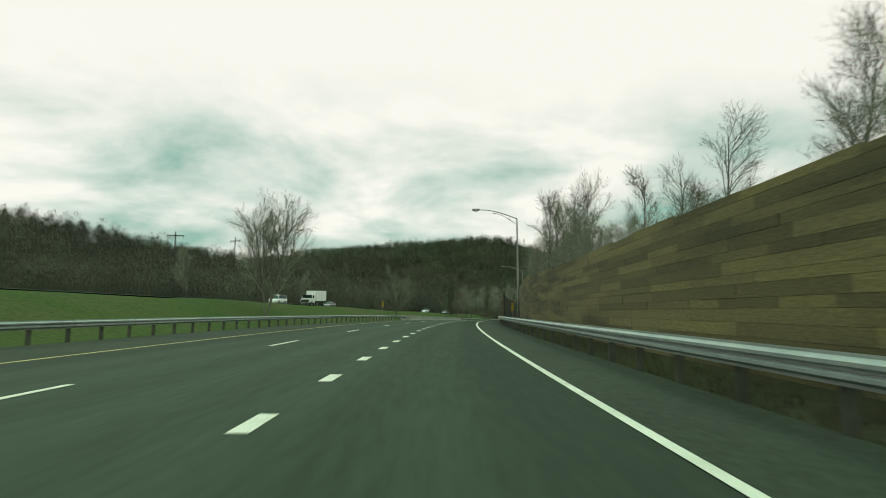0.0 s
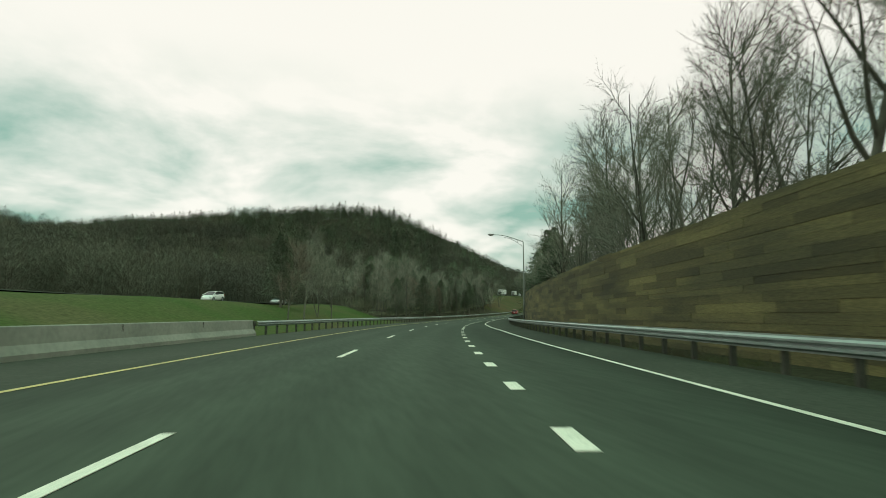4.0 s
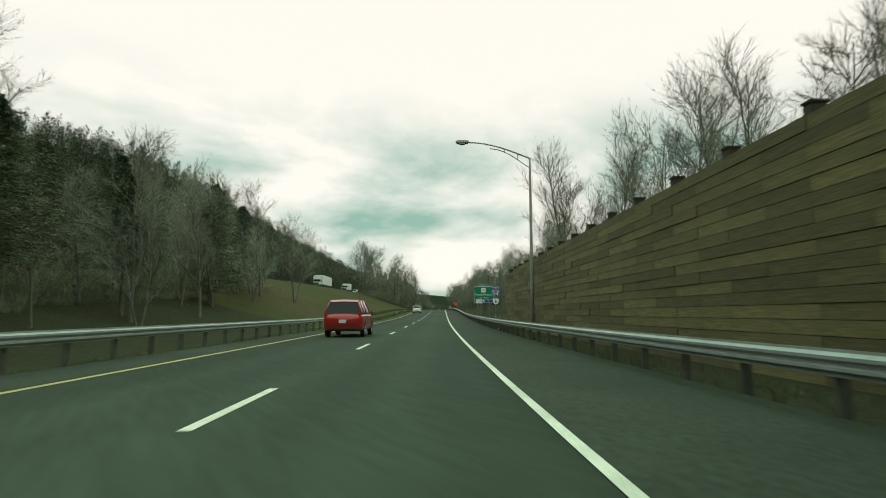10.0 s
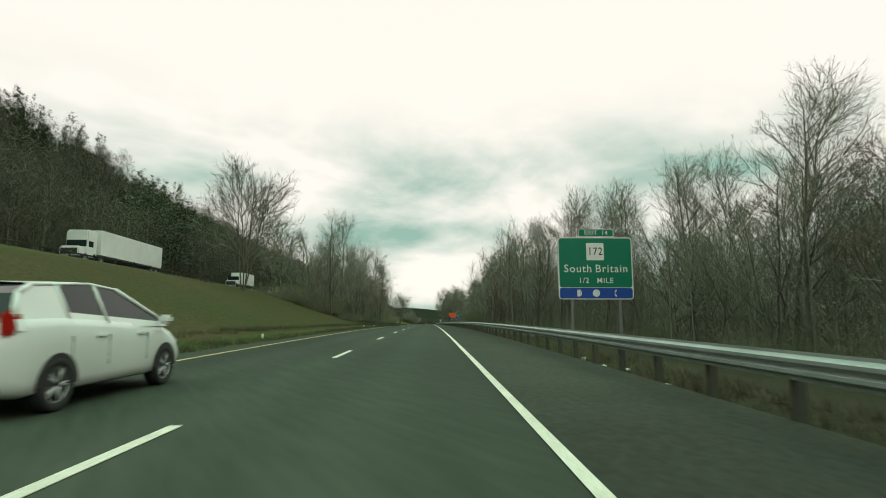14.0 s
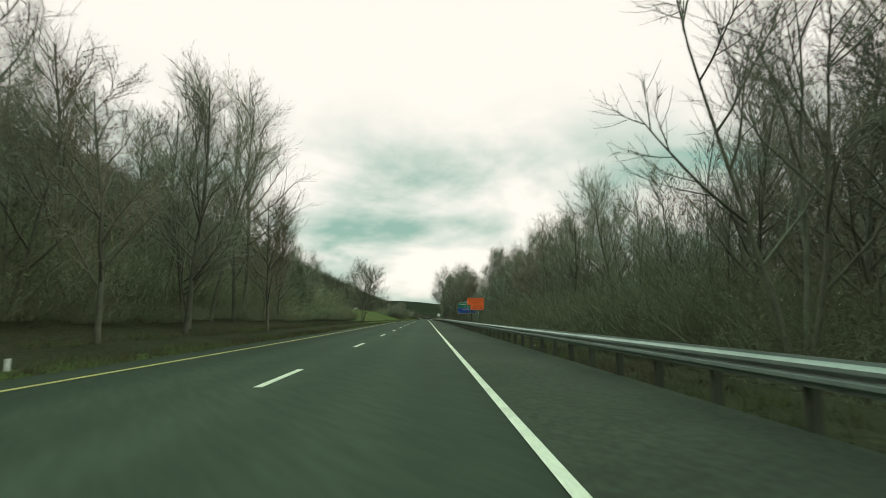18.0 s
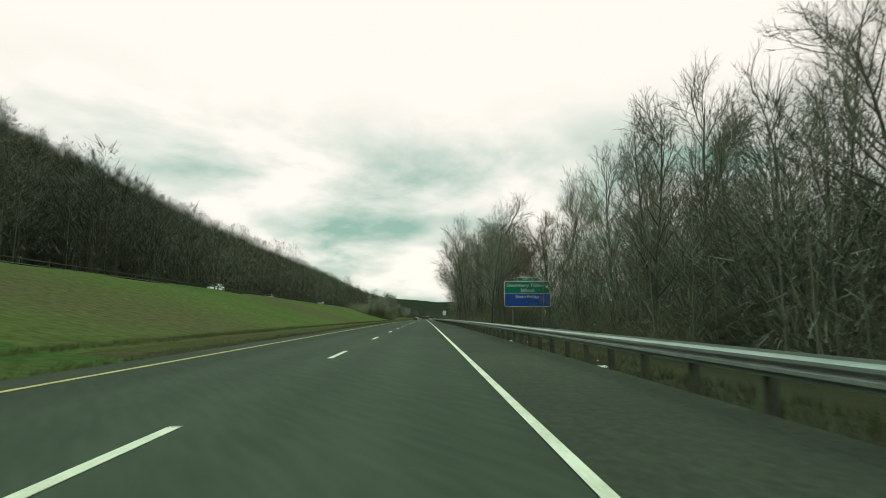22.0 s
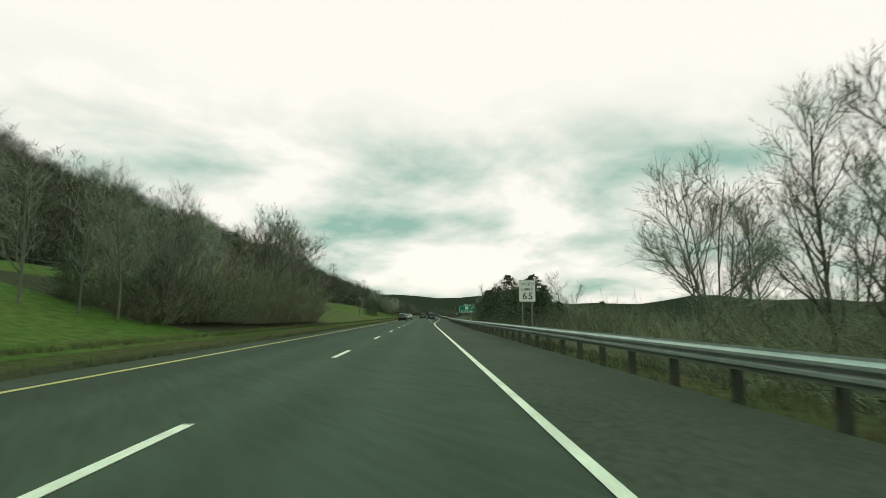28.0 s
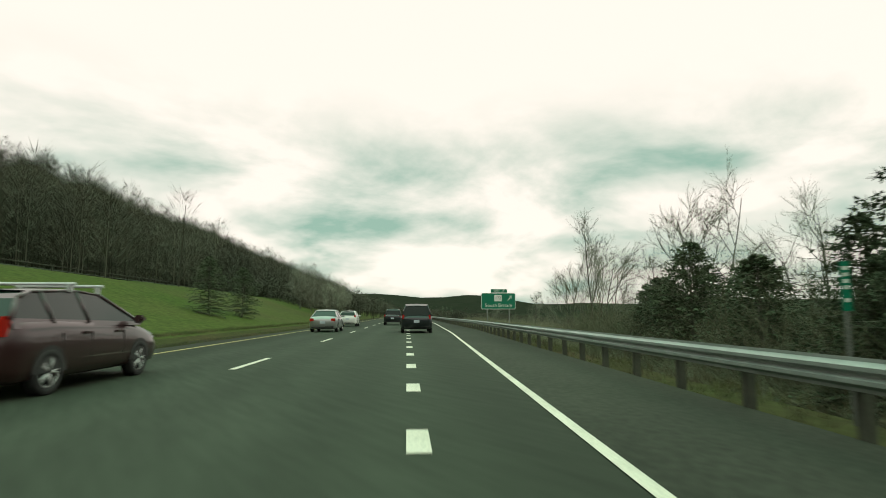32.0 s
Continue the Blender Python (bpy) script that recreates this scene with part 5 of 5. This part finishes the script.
# drain grate and litter beside the rail
for s, d in ((379, 5.3), (383, 5.5), (434, 5.2), (437, 5.5), (600, 5.4), (640, 5.0), (668, 5.2), (893, 4.9), (210, 7.6), (355, 5.4)) + tuple((random.uniform(368, 690), random.uniform(4.75, 6.2)) for _ in range(34)):
    bm = bmesh.new()
    bmesh.ops.create_icosphere(bm, subdivisions=1, radius=random.choice([0.05, 0.07, 0.14]))
    for v in bm.verts:
        v.co = Vector((v.co.x * random.uniform(0.7, 1.4), v.co.y * random.uniform(0.6, 1.5), v.co.z * 0.4 + 0.02))
    ob = tagged(new("litter", bm_mesh("litter", bm, S_WHITE)), "crumpled pale litter lying by the rail", "litter", "litter by the rail")
    ob.matrix_basis = stand(s, d, ground(s, d) + 0.03, random.uniform(0, 360), False)

# ---- power line on the hill ----
WOODPOLE = material("creosoted_pole", (0.06, 0.05, 0.04), (0.04, 0.035, 0.03), 1.5, 0.9, bump=0.3, fine=0.2)


def power_pole(s, d, top, arm, turn):
    g = ground(s, d)
    ob = thing("power_pole", stand(s, d, g, turn, False), "tall dark power line pole with one crossarm on the hill", "power pole", "power poles on the hill")
    h = top - g
    bm = bmesh.new()
    tube(bm, [(0, 0, -1), (0, 0, h * 0.5), (0, 0, h)], [0.42, 0.34, 0.24], 8)
    part("pole", bm, WOODPOLE, ob)
    bm = bmesh.new()
    box(bm, -arm, arm, -0.22, 0.22, h - 2.4, h - 1.9, 0.03)
    cross = part("crossarm", bm, WOODPOLE, ob)
    for x in (-arm * 0.94, 0.0, arm * 0.94):
        bm = bmesh.new()
        tube(bm, [(x, 0, h - 2.35), (x, 0, h - 3.6)], [0.14, 0.2], 6)
        part("insulator", bm, S_BACK, cross)
    for x in (-arm * 0.4, arm * 0.4):
        bm = bmesh.new()
        tube(bm, [(x, 0, h - 2.3), (0, 0, h - 4.0)], 0.1, 6)
        part("brace", bm, WOODPOLE, ob)


power_pole(247, -212, 49.5, 4.4, 40)
power_pole(266, -192, 48.5, 3.2, 15)

# ---- vehicles ----
def car_paint(name, col, metal=0.3):
    return material(name, col, tuple(c * 0.92 for c in col), 0.8, 0.28, metal, coat=0.6)


TYRE = material("tyre_rubber", (0.014, 0.014, 0.014), (0.022, 0.022, 0.02), 4.0, 0.85, fine=0.15)
RIM = material("alloy_rim", (0.55, 0.56, 0.55), (0.42, 0.43, 0.43), 3.0, 0.4, 0.35)
CARGLASS = material("tinted_glass", (0.016, 0.026, 0.022), rough=0.05, spec=0.3)
TRIM = material("black_trim", (0.02, 0.02, 0.02), (0.028, 0.028, 0.027), 3.0, 0.6)
TAIL = material("red_lens", (0.42, 0.015, 0.012), (0.34, 0.012, 0.01), 6.0, 0.2, coat=0.5)
HEADLENS = material("clear_lens", (0.5, 0.52, 0.52), (0.36, 0.38, 0.38), 6.0, 0.15, coat=0.6)
PLATE = material("plate_blank", (0.45, 0.5, 0.55), rough=0.5)


def wheel_meshes(r, w):
    bm = bmesh.new()
    prof = [(w * 0.36, r * 0.66), (w * 0.5, r * 0.72), (w * 0.5, r * 0.94), (w * 0.4, r), (-w * 0.4, r), (-w * 0.5, r * 0.94), (-w * 0.5, r * 0.72), (-w * 0.36, r * 0.66)]
    n = 28
    rings = [[bm.verts.new((x, q * math.cos(k * math.tau / n), q * math.sin(k * math.tau / n))) for x, q in prof] for k in range(n)]
    for k in range(n):
        a, b = rings[k], rings[(k + 1) % n]
        for i in range(len(prof) - 1):
            bm.faces.new((a[i], a[i + 1], b[i + 1], b[i]))
    tyre = bm_mesh("tyre", bm, TYRE, True)
    bm = bmesh.new()
    for x in (w * 0.40,):
        tube(bm, [(-x, 0, 0), (-x * 0.6, 0, 0)], r * 0.66, 24)
        tube(bm, [(x * 0.6, 0, 0), (x, 0, 0)], r * 0.16, 12)
    for k in range(5):
        a = k * math.tau / 5
        for off in (-0.13, 0.13):
            tube(bm, [(w * 0.44, math.cos(a) * r * 0.12, math.sin(a) * r * 0.12), (w * 0.40, math.cos(a + off) * r * 0.64, math.sin(a + off) * r * 0.64)], [r * 0.06, r * 0.05], 5)
    tube(bm, [(w * 0.30, 0, 0), (w * 0.46, 0, 0)], r * 0.13, 10)
    ring = [(w * 0.40, math.cos(k * math.tau / 24) * r * 0.65, math.sin(k * math.tau / 24) * r * 0.65) for k in range(25)]
    tube(bm, ring, r * 0.035, 5, False)
    return tyre, bm_mesh("rim", bm, RIM, True)


WHEELS = wheel_meshes(0.32, 0.2)


def add_wheels(car, half, ys, r=0.32):
    k = r / 0.32
    for y in ys:
        for side in (1, -1):
            t = child("wheel", WHEELS[0], car, Matrix.Translation((side * (half - 0.09), y, r)) @ Matrix.Rotation(0 if side > 0 else math.pi, 4, "Z") @ Matrix.Diagonal((1, k, k, 1)))
            child("rim", WHEELS[1], t, None, "silver spoked rim")
            # flat dark half disc on the body stands in for the wheel well's shade
            bm = bmesh.new()
            n = 18
            pts = [(math.cos(math.pi * q / n) * (r + 0.06), math.sin(math.pi * q / n) * (r + 0.06)) for q in range(n + 1)]
            a = [bm.verts.new((side * (half + 0.004), y + u, r + v - 0.01)) for u, v in pts]
            bm.faces.new(a)
            part("wheel_arch", bm, TRIM, car, "flat dark half disc for the shaded wheel opening")


def loft_body(L, half, top, zb, rear_round=0.35, front_round=0.45):
    """Lower body: a closed loft of cross-sections; top gives the height of the upper edge along y."""
    bm = bmesh.new()
    ys = [-L / 2 + L * k / 26 for k in range(27)]
    rings = []
    for y in ys:
        e = min((y + L / 2) / rear_round, (L / 2 - y) / front_round, 1.0)
        w = half * (0.80 + 0.20 * math.sqrt(max(0.0, 1 - (1 - max(e, 0)) ** 2)))
        zt = top(y)
        lift = 0.10 * max(0, 1 - (y + L / 2) / 0.25) + 0.06 * max(0, 1 - (L / 2 - y) / 0.25)
        z0 = zb + lift
        rows = [(w * 0.80, z0), (w * 0.95, z0 + 0.05), (w * 0.985, z0 + 0.16), (w, z0 + (zt - z0) * 0.42), (w * 1.0, z0 + (zt - z0) * 0.62), (w * 0.975, zt - 0.12), (w * 0.93, zt - 0.03), (w * 0.82, zt), (w * 0.4, zt + 0.025), (0, zt + 0.03)]
        ring = [bm.verts.new((x, y, z)) for x, z in rows] + [bm.verts.new((-x, y, z)) for x, z in rows[-2::-1]]
        rings.append(ring)
    n = len(rings[0])
    for a, b in zip(rings, rings[1:]):
        for k in range(n - 1):
            bm.faces.new((a[k], a[k + 1], b[k + 1], b[k]))
        bm.faces.new((a[n - 1], a[0], b[0], b[n - 1]))
    bm.faces.new(rings[0])
    bm.faces.new(rings[-1][::-1])
    return bm


def pane(bm, pts):
    bm.faces.new([bm.verts.new(v) for v in pts])
    return bm


def add_glass(c, profile, belt, wb, wr, roof_z, pillars, rise=0.0, quarter=None, skin=None):
    """Windscreen, rear window and side panes; profile is a list of (y, z) from the rear foot over the roof to the front foot."""
    def wid(z):
        return wb + (wr - wb) * (z - belt) / (roof_z - belt)
    ys, zs = [v[0] for v in profile], [v[1] for v in profile]
    for name, run in (("rear_window", profile[:3]), ("windscreen", profile[-3:])):
        bm = bmesh.new()
        for (ya, za), (yb, zb_) in zip(run, run[1:]):
            pane(bm, ((wid(za), ya, za), (wid(zb_), yb, zb_), (-wid(zb_), yb, zb_), (-wid(za), ya, za)))
        part(name, bm, CARGLASS, c, "dark tinted glass")
    cuts = [ys[0]] + sorted(pillars) + [ys[-1]]

    def sill(y):
        return belt + rise * (ys[-1] - y) / (ys[-1] - ys[0])
    for side in (1, -1):
        if rise:
            bm = pane(bmesh.new(), [(side * wid(z), y, z) for y, z in ((ys[-1], belt - 0.06), (ys[0], belt - 0.06), (ys[0], sill(ys[0])), (ys[-1], sill(ys[-1])))])
            part("door_shoulder", bm, skin, c)
        for a, b in zip(cuts, cuts[1:]):
            ridge = [a] + [y for y in ys if a < y < b] + [b]
            pts = [(side * wid(sill(b)), b, sill(b)), (side * wid(sill(a)), a, sill(a))]
            for y in ridge:
                z = float(np.interp(y, ys, zs))
                if z > sill(y) + 0.02:
                    pts.append((side * wid(z), y, z))
            if quarter and a == cuts[0]:
                part("quarter_panel", pane(bmesh.new(), pts), quarter, c)
            else:
                part("side_window", pane(bmesh.new(), pts), CARGLASS, c, "dark tinted glass")
    return wid


def car(name, label, m, paint, L, W, belt, profile, tops, wheels, r=0.32, pillars=(), tail="low", group="", roof_bars=False, category="car", rise=0.0, zb=0.20, blind=False):
    half = W / 2
    c = thing(name, m, label, category, group)
    part("body", loft_body(L, half, tab(tops), zb), paint, c, smooth=True)
    roof_z = max(z for _, z in profile)
    wid = add_glass(c, profile, belt, half * 0.93, half * 0.68, roof_z, pillars, rise, paint if blind else None, paint)
    # roof skin and pillars in the body colour
    ridge = [(y, z) for y, z in profile if z > roof_z - 0.16]
    bm = bmesh.new()
    rows = []
    for y, z in ridge:
        w = wid(z) + 0.012
        rows.append([bm.verts.new((x, y, zz)) for x, zz in ((-w, z - 0.03), (-w * 0.92, z + 0.018), (0, z + 0.04), (w * 0.92, z + 0.018), (w, z - 0.03))])
    for a, b in zip(rows, rows[1:]):
        for k in range(4):
            bm.faces.new((a[k], a[k + 1], b[k + 1], b[k]))
    part("roof", bm, paint, c, smooth=True)
    for side in (1, -1):
        bm = bmesh.new()
        for a, b in zip(profile, profile[1:]):
            rad = 0.032 if min(a[1], b[1]) < roof_z - 0.12 else 0.022
            tube(bm, [(side * wid(a[1]), a[0], a[1]), (side * wid(b[1]), b[0], b[1])], rad, 6)
        part("window_surround", bm, paint, c, smooth=True)
        for y in pillars:
            bm = bmesh.new()
            zt = float(np.interp(y, [p[0] for p in profile], [p[1] for p in profile]))
            tube(bm, [(side * wid(belt), y, belt), (side * wid(zt), y - 0.06, zt)], 0.028, 6)
            part("pillar", bm, paint, c, smooth=True)
    add_wheels(c, half, wheels, r)
    rear = -L / 2
    zt = float(tab(tops)(rear + 0.1))
    for side in (1, -1):
        bm = bmesh.new()
        if tail == "high":
            box(bm, side * half * 0.84 - 0.08, side * half * 0.84 + 0.05, rear + 0.03, rear + 0.24, zt - 0.22, zt + 0.08, 0.04)
        else:
            box(bm, side * half * 0.76 - 0.16, side * half * 0.76 + 0.13, rear - 0.015, rear + 0.25, zt - 0.27, zt - 0.08, 0.03)
        part("tail_light", bm, TAIL, c, "red tail light")
        bm = bmesh.new()
        box(bm, side * half * 0.70 - 0.15, side * half * 0.70 + 0.14, L / 2 - 0.32, L / 2 - 0.02, 0.60, 0.74, 0.04)
        part("headlight", bm, HEADLENS, c, "clear headlight")
        bm = bmesh.new()
        box(bm, side * (half + 0.09) - 0.09, side * (half + 0.09) + 0.09, profile[-1][0] - 0.45, profile[-1][0] - 0.25, belt - 0.02, belt + 0.12, 0.04)
        part("mirror", bm, paint, c)
        for y in (0.55, -0.45):
            bm = bmesh.new()
            box(bm, side * half * 0.985 - 0.02, side * half * 0.985 + 0.025, y - 0.11, y + 0.11, belt - 0.17, belt - 0.13, 0.01)
            part("door_handle", bm, paint, c)
        for y in (0.72, -0.28, -1.05):
            bm = bmesh.new()
            box(bm, side * half * 0.99 - 0.011, side * half * 0.99 + 0.011, y - 0.004, y + 0.004, zb + 0.26, belt - 0.14)
            part("door_gap", bm, TRIM, c, "dark door gap")
    bm = bmesh.new()
    box(bm, -half * 0.8, half * 0.8, rear + 0.0, rear + 0.2, zb + 0.08, zb + 0.2, 0.02)
    part("rear_valance", bm, TRIM, c, "black lower rear trim")
    bm = bmesh.new()
    box(bm, -0.17, 0.17, rear - 0.02, rear + 0.06, zt - 0.42, zt - 0.26, 0.006)
    part("number_plate", bm, PLATE, c, "blank number plate")
    bm = bmesh.new()
    box(bm, -half * 0.62, half * 0.62, L / 2 - 0.16, L / 2 - 0.005, 0.34, 0.52, 0.03)
    part("grille", bm, TRIM, c, "black grille")
    if roof_bars:
        for y in (0.25, -0.55):
            bm = bmesh.new()
            z = roof_z + 0.10
            tube(bm, [(-half * 0.8, y, z), (half * 0.8, y, z)], 0.026, 8)
            for x in (-half * 0.7, half * 0.7):
                box(bm, x - 0.03, x + 0.03, y - 0.05, y + 0.05, roof_z - 0.03, z, 0.01)
            part("roof_bar", bm, RIM, c, "bright silver roof bar")
    return c


SILVER, WHITE = car_paint("silver_paint", (0.36, 0.37, 0.36), 0.6), car_paint("white_paint", (0.72, 0.74, 0.70), 0.0)
MAROON, RED = car_paint("maroon_paint", (0.026, 0.006, 0.007), 0.2), car_paint("red_paint", (0.30, 0.015, 0.015), 0.2)
BLACKP, GREYP = car_paint("dark_paint", (0.018, 0.022, 0.025), 0.3), car_paint("grey_paint", (0.16, 0.17, 0.17), 0.5)
SEDAN_P = [(-1.72, 0.98), (-1.05, 1.38), (-0.55, 1.46), (0.1, 1.46), (0.45, 1.40), (1.18, 0.98)]
SEDAN_T = [(-2.31, 0.86), (-2.2, 0.99), (-1.6, 1.02), (-1.0, 0.98), (1.1, 0.97), (1.5, 0.90), (2.05, 0.80), (2.31, 0.60)]
HATCH_P = [(-1.92, 1.08), (-1.76, 1.34), (-1.5, 1.45), (-0.4, 1.51), (0.2, 1.46), (1.42, 0.96)]
HATCH_T = [(-2.02, 0.86), (-1.95, 1.07), (-1.2, 1.09), (-0.2, 1.05), (1.2, 0.97), (1.55, 0.86), (1.85, 0.71), (2.02, 0.52)]
WAGON_P = [(-2.06, 1.05), (-1.80, 1.33), (-1.5, 1.43), (-0.4, 1.49), (0.3, 1.44), (1.38, 0.97)]
WAGON_T = [(-2.2, 0.84), (-2.1, 1.03), (-1.2, 1.05), (-0.2, 1.02), (1.1, 0.97), (1.5, 0.90), (2.0, 0.76), (2.2, 0.58)]
SUV_P = [(-2.1, 1.08), (-1.98, 1.62), (-1.7, 1.72), (0.2, 1.74), (0.5, 1.68), (1.15, 1.08)]
SUV_T = [(-2.28, 0.98), (-2.2, 1.08), (1.1, 1.08), (1.5, 1.02), (2.1, 0.94), (2.28, 0.66)]
VAN_P = [(-2.32, 1.05), (-2.26, 1.66), (-2.0, 1.78), (0.6, 1.80), (0.95, 1.70), (1.7, 1.08)]
VAN_T = [(-2.45, 0.98), (-2.38, 1.06), (1.6, 1.06), (2.0, 0.98), (2.35, 0.86), (2.45, 0.62)]
PICK_P = [(-0.75, 1.08), (-0.68, 1.62), (-0.4, 1.76), (0.75, 1.78), (1.0, 1.70), (1.6, 1.10)]
PICK_T = [(-2.75, 1.06), (-2.7, 1.10), (-0.8, 1.10), (1.5, 1.10), (2.0, 1.06), (2.6, 0.98), (2.75, 0.70)]

car("sedan", "silver four-door saloon car in the inner lane", stand(953.4, -3.75), SILVER, 4.62, 1.78, 0.99, SEDAN_P, SEDAN_T, (-1.35, 1.35), pillars=(-0.25,))
car("hatchback", "white five-door hatchback in the inner lane", stand(431.2, -4.45), WHITE, 4.04, 1.72, 0.99, HATCH_P, HATCH_T, (-1.28, 1.30), 0.31, pillars=(-0.25, -1.02), tail="high", rise=0.2, blind=True)
wagon = car("station_wagon", "dark red estate car with silver roof bars and a cycle rack", stand(923.6, -4.15), MAROON, 4.42, 1.78, 0.99, WAGON_P, WAGON_T, (-1.32, 1.32), 0.32, pillars=(-0.3, -1.2), tail="high", roof_bars=True, rise=0.08)
bm = bmesh.new()
for x in (-0.3, 0.3):
    tube(bm, [(x, -2.0, 1.15), (x, -2.35, 1.05), (x, -2.75, 1.12)], 0.022, 6)
    tube(bm, [(x, -2.25, 0.62), (x, -2.35, 1.05)], 0.022, 6)
part("cycle_rack", bm, TRIM, wagon, "black strap-on cycle rack")
car("suv", "red sport utility car in the inner lane", stand(339, -3.7), RED, 4.56, 1.85, 1.09, SUV_P, SUV_T, (-1.36, 1.36), 0.36, pillars=(-0.35, -1.3), tail="high", zb=0.28)
car("van", "dark passenger van on the outer lane", stand(951.3, 2.35), BLACKP, 4.9, 1.95, 1.06, VAN_P, VAN_T, (-1.5, 1.5), 0.34, pillars=(-0.1, -1.3), tail="high", zb=0.25)
pick = car("pickup_truck", "dark pickup truck with an open bed", stand(978, 0.2), BLACKP, 5.5, 1.95, 1.10, PICK_P, PICK_T, (-1.75, 1.75), 0.38, pillars=(0.3,), tail="high", zb=0.32)
car("small_car", "far white car in the inner lane", stand(971, -4.0), WHITE, 4.04, 1.72, 0.99, HATCH_P, HATCH_T, (-1.28, 1.30), 0.31, pillars=(-0.35,), tail="high")
# vehicles of the other direction, facing the camera
for s, d, kind, paint, lab in ((112, -38, "v", WHITE, "white minivan on the opposite carriageway"), (142, -40, "s", GREYP, "grey saloon on the opposite carriageway"), (212, -38, "h", WHITE, "white hatchback on the opposite carriageway"),
                               (240, -41, "s", SILVER, "silver saloon on the opposite carriageway"), (420, -38, "s", WHITE, "white saloon on the bank carriageway"), (560, -38, "v", WHITE, "white minivan on the bank carriageway"),
                               (735, -38, "s", WHITE, "white saloon on the bank carriageway"), (782, -41, "s", SILVER, "silver saloon on the bank carriageway"), (840, -38, "h", WHITE, "white hatchback on the bank carriageway"), (668, -38, "s", GREYP, "grey saloon on the bank carriageway")):
    z = max(ground(s, -45), ground(s, -34)) + 0.13
    P, T, Lc, bl = {"v": (VAN_P, VAN_T, 4.9, 1.06), "s": (SEDAN_P, SEDAN_T, 4.62, 0.99), "h": (HATCH_P, HATCH_T, 4.04, 0.99)}[kind]
    car({"v": "minivan", "s": "sedan", "h": "hatchback"}[kind], lab, stand(s, d, z, 180), paint, Lc, 1.8, bl, P, T, (-1.33, 1.33), group="oncoming traffic")

TRAILER = material("trailer_white", (0.74, 0.75, 0.72), (0.66, 0.67, 0.64), 0.5, 0.5, fine=0.04)


def lorry(s, d, long, label, cab_high):
    z = max(ground(s, -45), ground(s, -34)) + 0.13
    t = thing("lorry", stand(s, d, z, 180), label, "truck", "oncoming traffic")
    bm = bmesh.new()
    box(bm, -1.28, 1.28, -long, 0, 1.15, 4.0 if cab_high else 3.5, 0.03)
    b = part("cargo_box", bm, TRAILER, t, "plain white box body")
    bm = bmesh.new()
    h = 3.7 if cab_high else 2.5
    box(bm, -1.2, 1.2, 0.5, 2.4, 0.7, h, 0.15)
    box(bm, -1.05, 1.05, 2.3, 3.6, 0.7, 1.75, 0.15)
    cab = part("cab", bm, WHITE, t, "white cab")
    bm = bmesh.new()
    box(bm, -1.08, 1.08, 2.3, 2.43, 1.8, 2.55, 0.03)
    for x in (-1.2, 1.2):
        box(bm, x - 0.012, x + 0.012, 1.3, 2.15, 1.8, 2.45)
    tagged(part("cab_glass", bm, CARGLASS, cab, "dark cab glass"), kind="stuff")
    bm = bmesh.new()
    box(bm, -0.9, 0.9, 3.55, 3.63, 0.85, 1.5, 0.02)
    part("grille", bm, TRIM, cab)
    bm = bmesh.new()
    box(bm, -0.5, 0.5, -long + 0.3, 3.2, 0.75, 1.13, 0.02)
    part("chassis", bm, TRIM, t, "black chassis")
    add_wheels(t, 1.25, (2.7, -0.3, -long + 1.4) + ((-long + 2.7,) if cab_high else ()), 0.48)


lorry(487, -38.2, 14.5, "white articulated lorry with a plain box trailer", True)
lorry(536, -38.2, 6.5, "white box lorry on the bank carriageway", False)
lorry(128, -38.2, 5.5, "white box lorry with a low cab", False)


def bicycle(m):
    b = thing("bicycle", m, "dark bicycle strapped upright to the cycle rack", "bicycle")
    for y in (-0.52, 0.52):
        bm = bmesh.new()
        tube(bm, [(0, y + 0.34 * math.cos(k * math.tau / 24), 0.34 + 0.34 * math.sin(k * math.tau / 24)) for k in range(25)], 0.018, 5, False)
        w = part("wheel", bm, TYRE, b)
        bm = bmesh.new()
        for k in range(8):
            tube(bm, [(0, y, 0.34), (0, y + 0.33 * math.cos(k * math.tau / 8), 0.34 + 0.33 * math.sin(k * math.tau / 8))], 0.004, 3)
        tagged(part("spokes", bm, RIM, w), kind="stuff")
    bm = bmesh.new()
    for p in ([(0, -0.52, 0.34), (0, -0.18, 0.78), (0, 0.36, 0.82), (0, 0.52, 0.34)], [(0, -0.52, 0.34), (0, -0.05, 0.32), (0, -0.2, 0.9)], [(0, -0.05, 0.32), (0, 0.36, 0.78)], [(0, 0.36, 0.8), (0, 0.34, 0.98)]):
        tube(bm, p, 0.02, 6)
    part("frame", bm, TRIM, b)
    bm = bmesh.new()
    tube(bm, [(-0.26, 0.30, 1.0), (0, 0.34, 0.98), (0.26, 0.30, 1.0)], 0.014, 6)
    part("handlebar", bm, TRIM, b)
    bm = bmesh.new()
    box(bm, -0.06, 0.06, -0.32, -0.08, 0.89, 0.95, 0.02)
    part("saddle", bm, TRIM, b)


rack = stand(923.6, -4.15) @ Matrix.Translation((0, -2.55, 0.55)) @ Matrix.Rotation(math.pi / 2, 4, "Z")
bicycle(rack)
bicycle(stand(923.6, -4.15) @ Matrix.Translation((0, -2.72, 0.6)) @ Matrix.Rotation(-math.pi / 2, 4, "Z"))
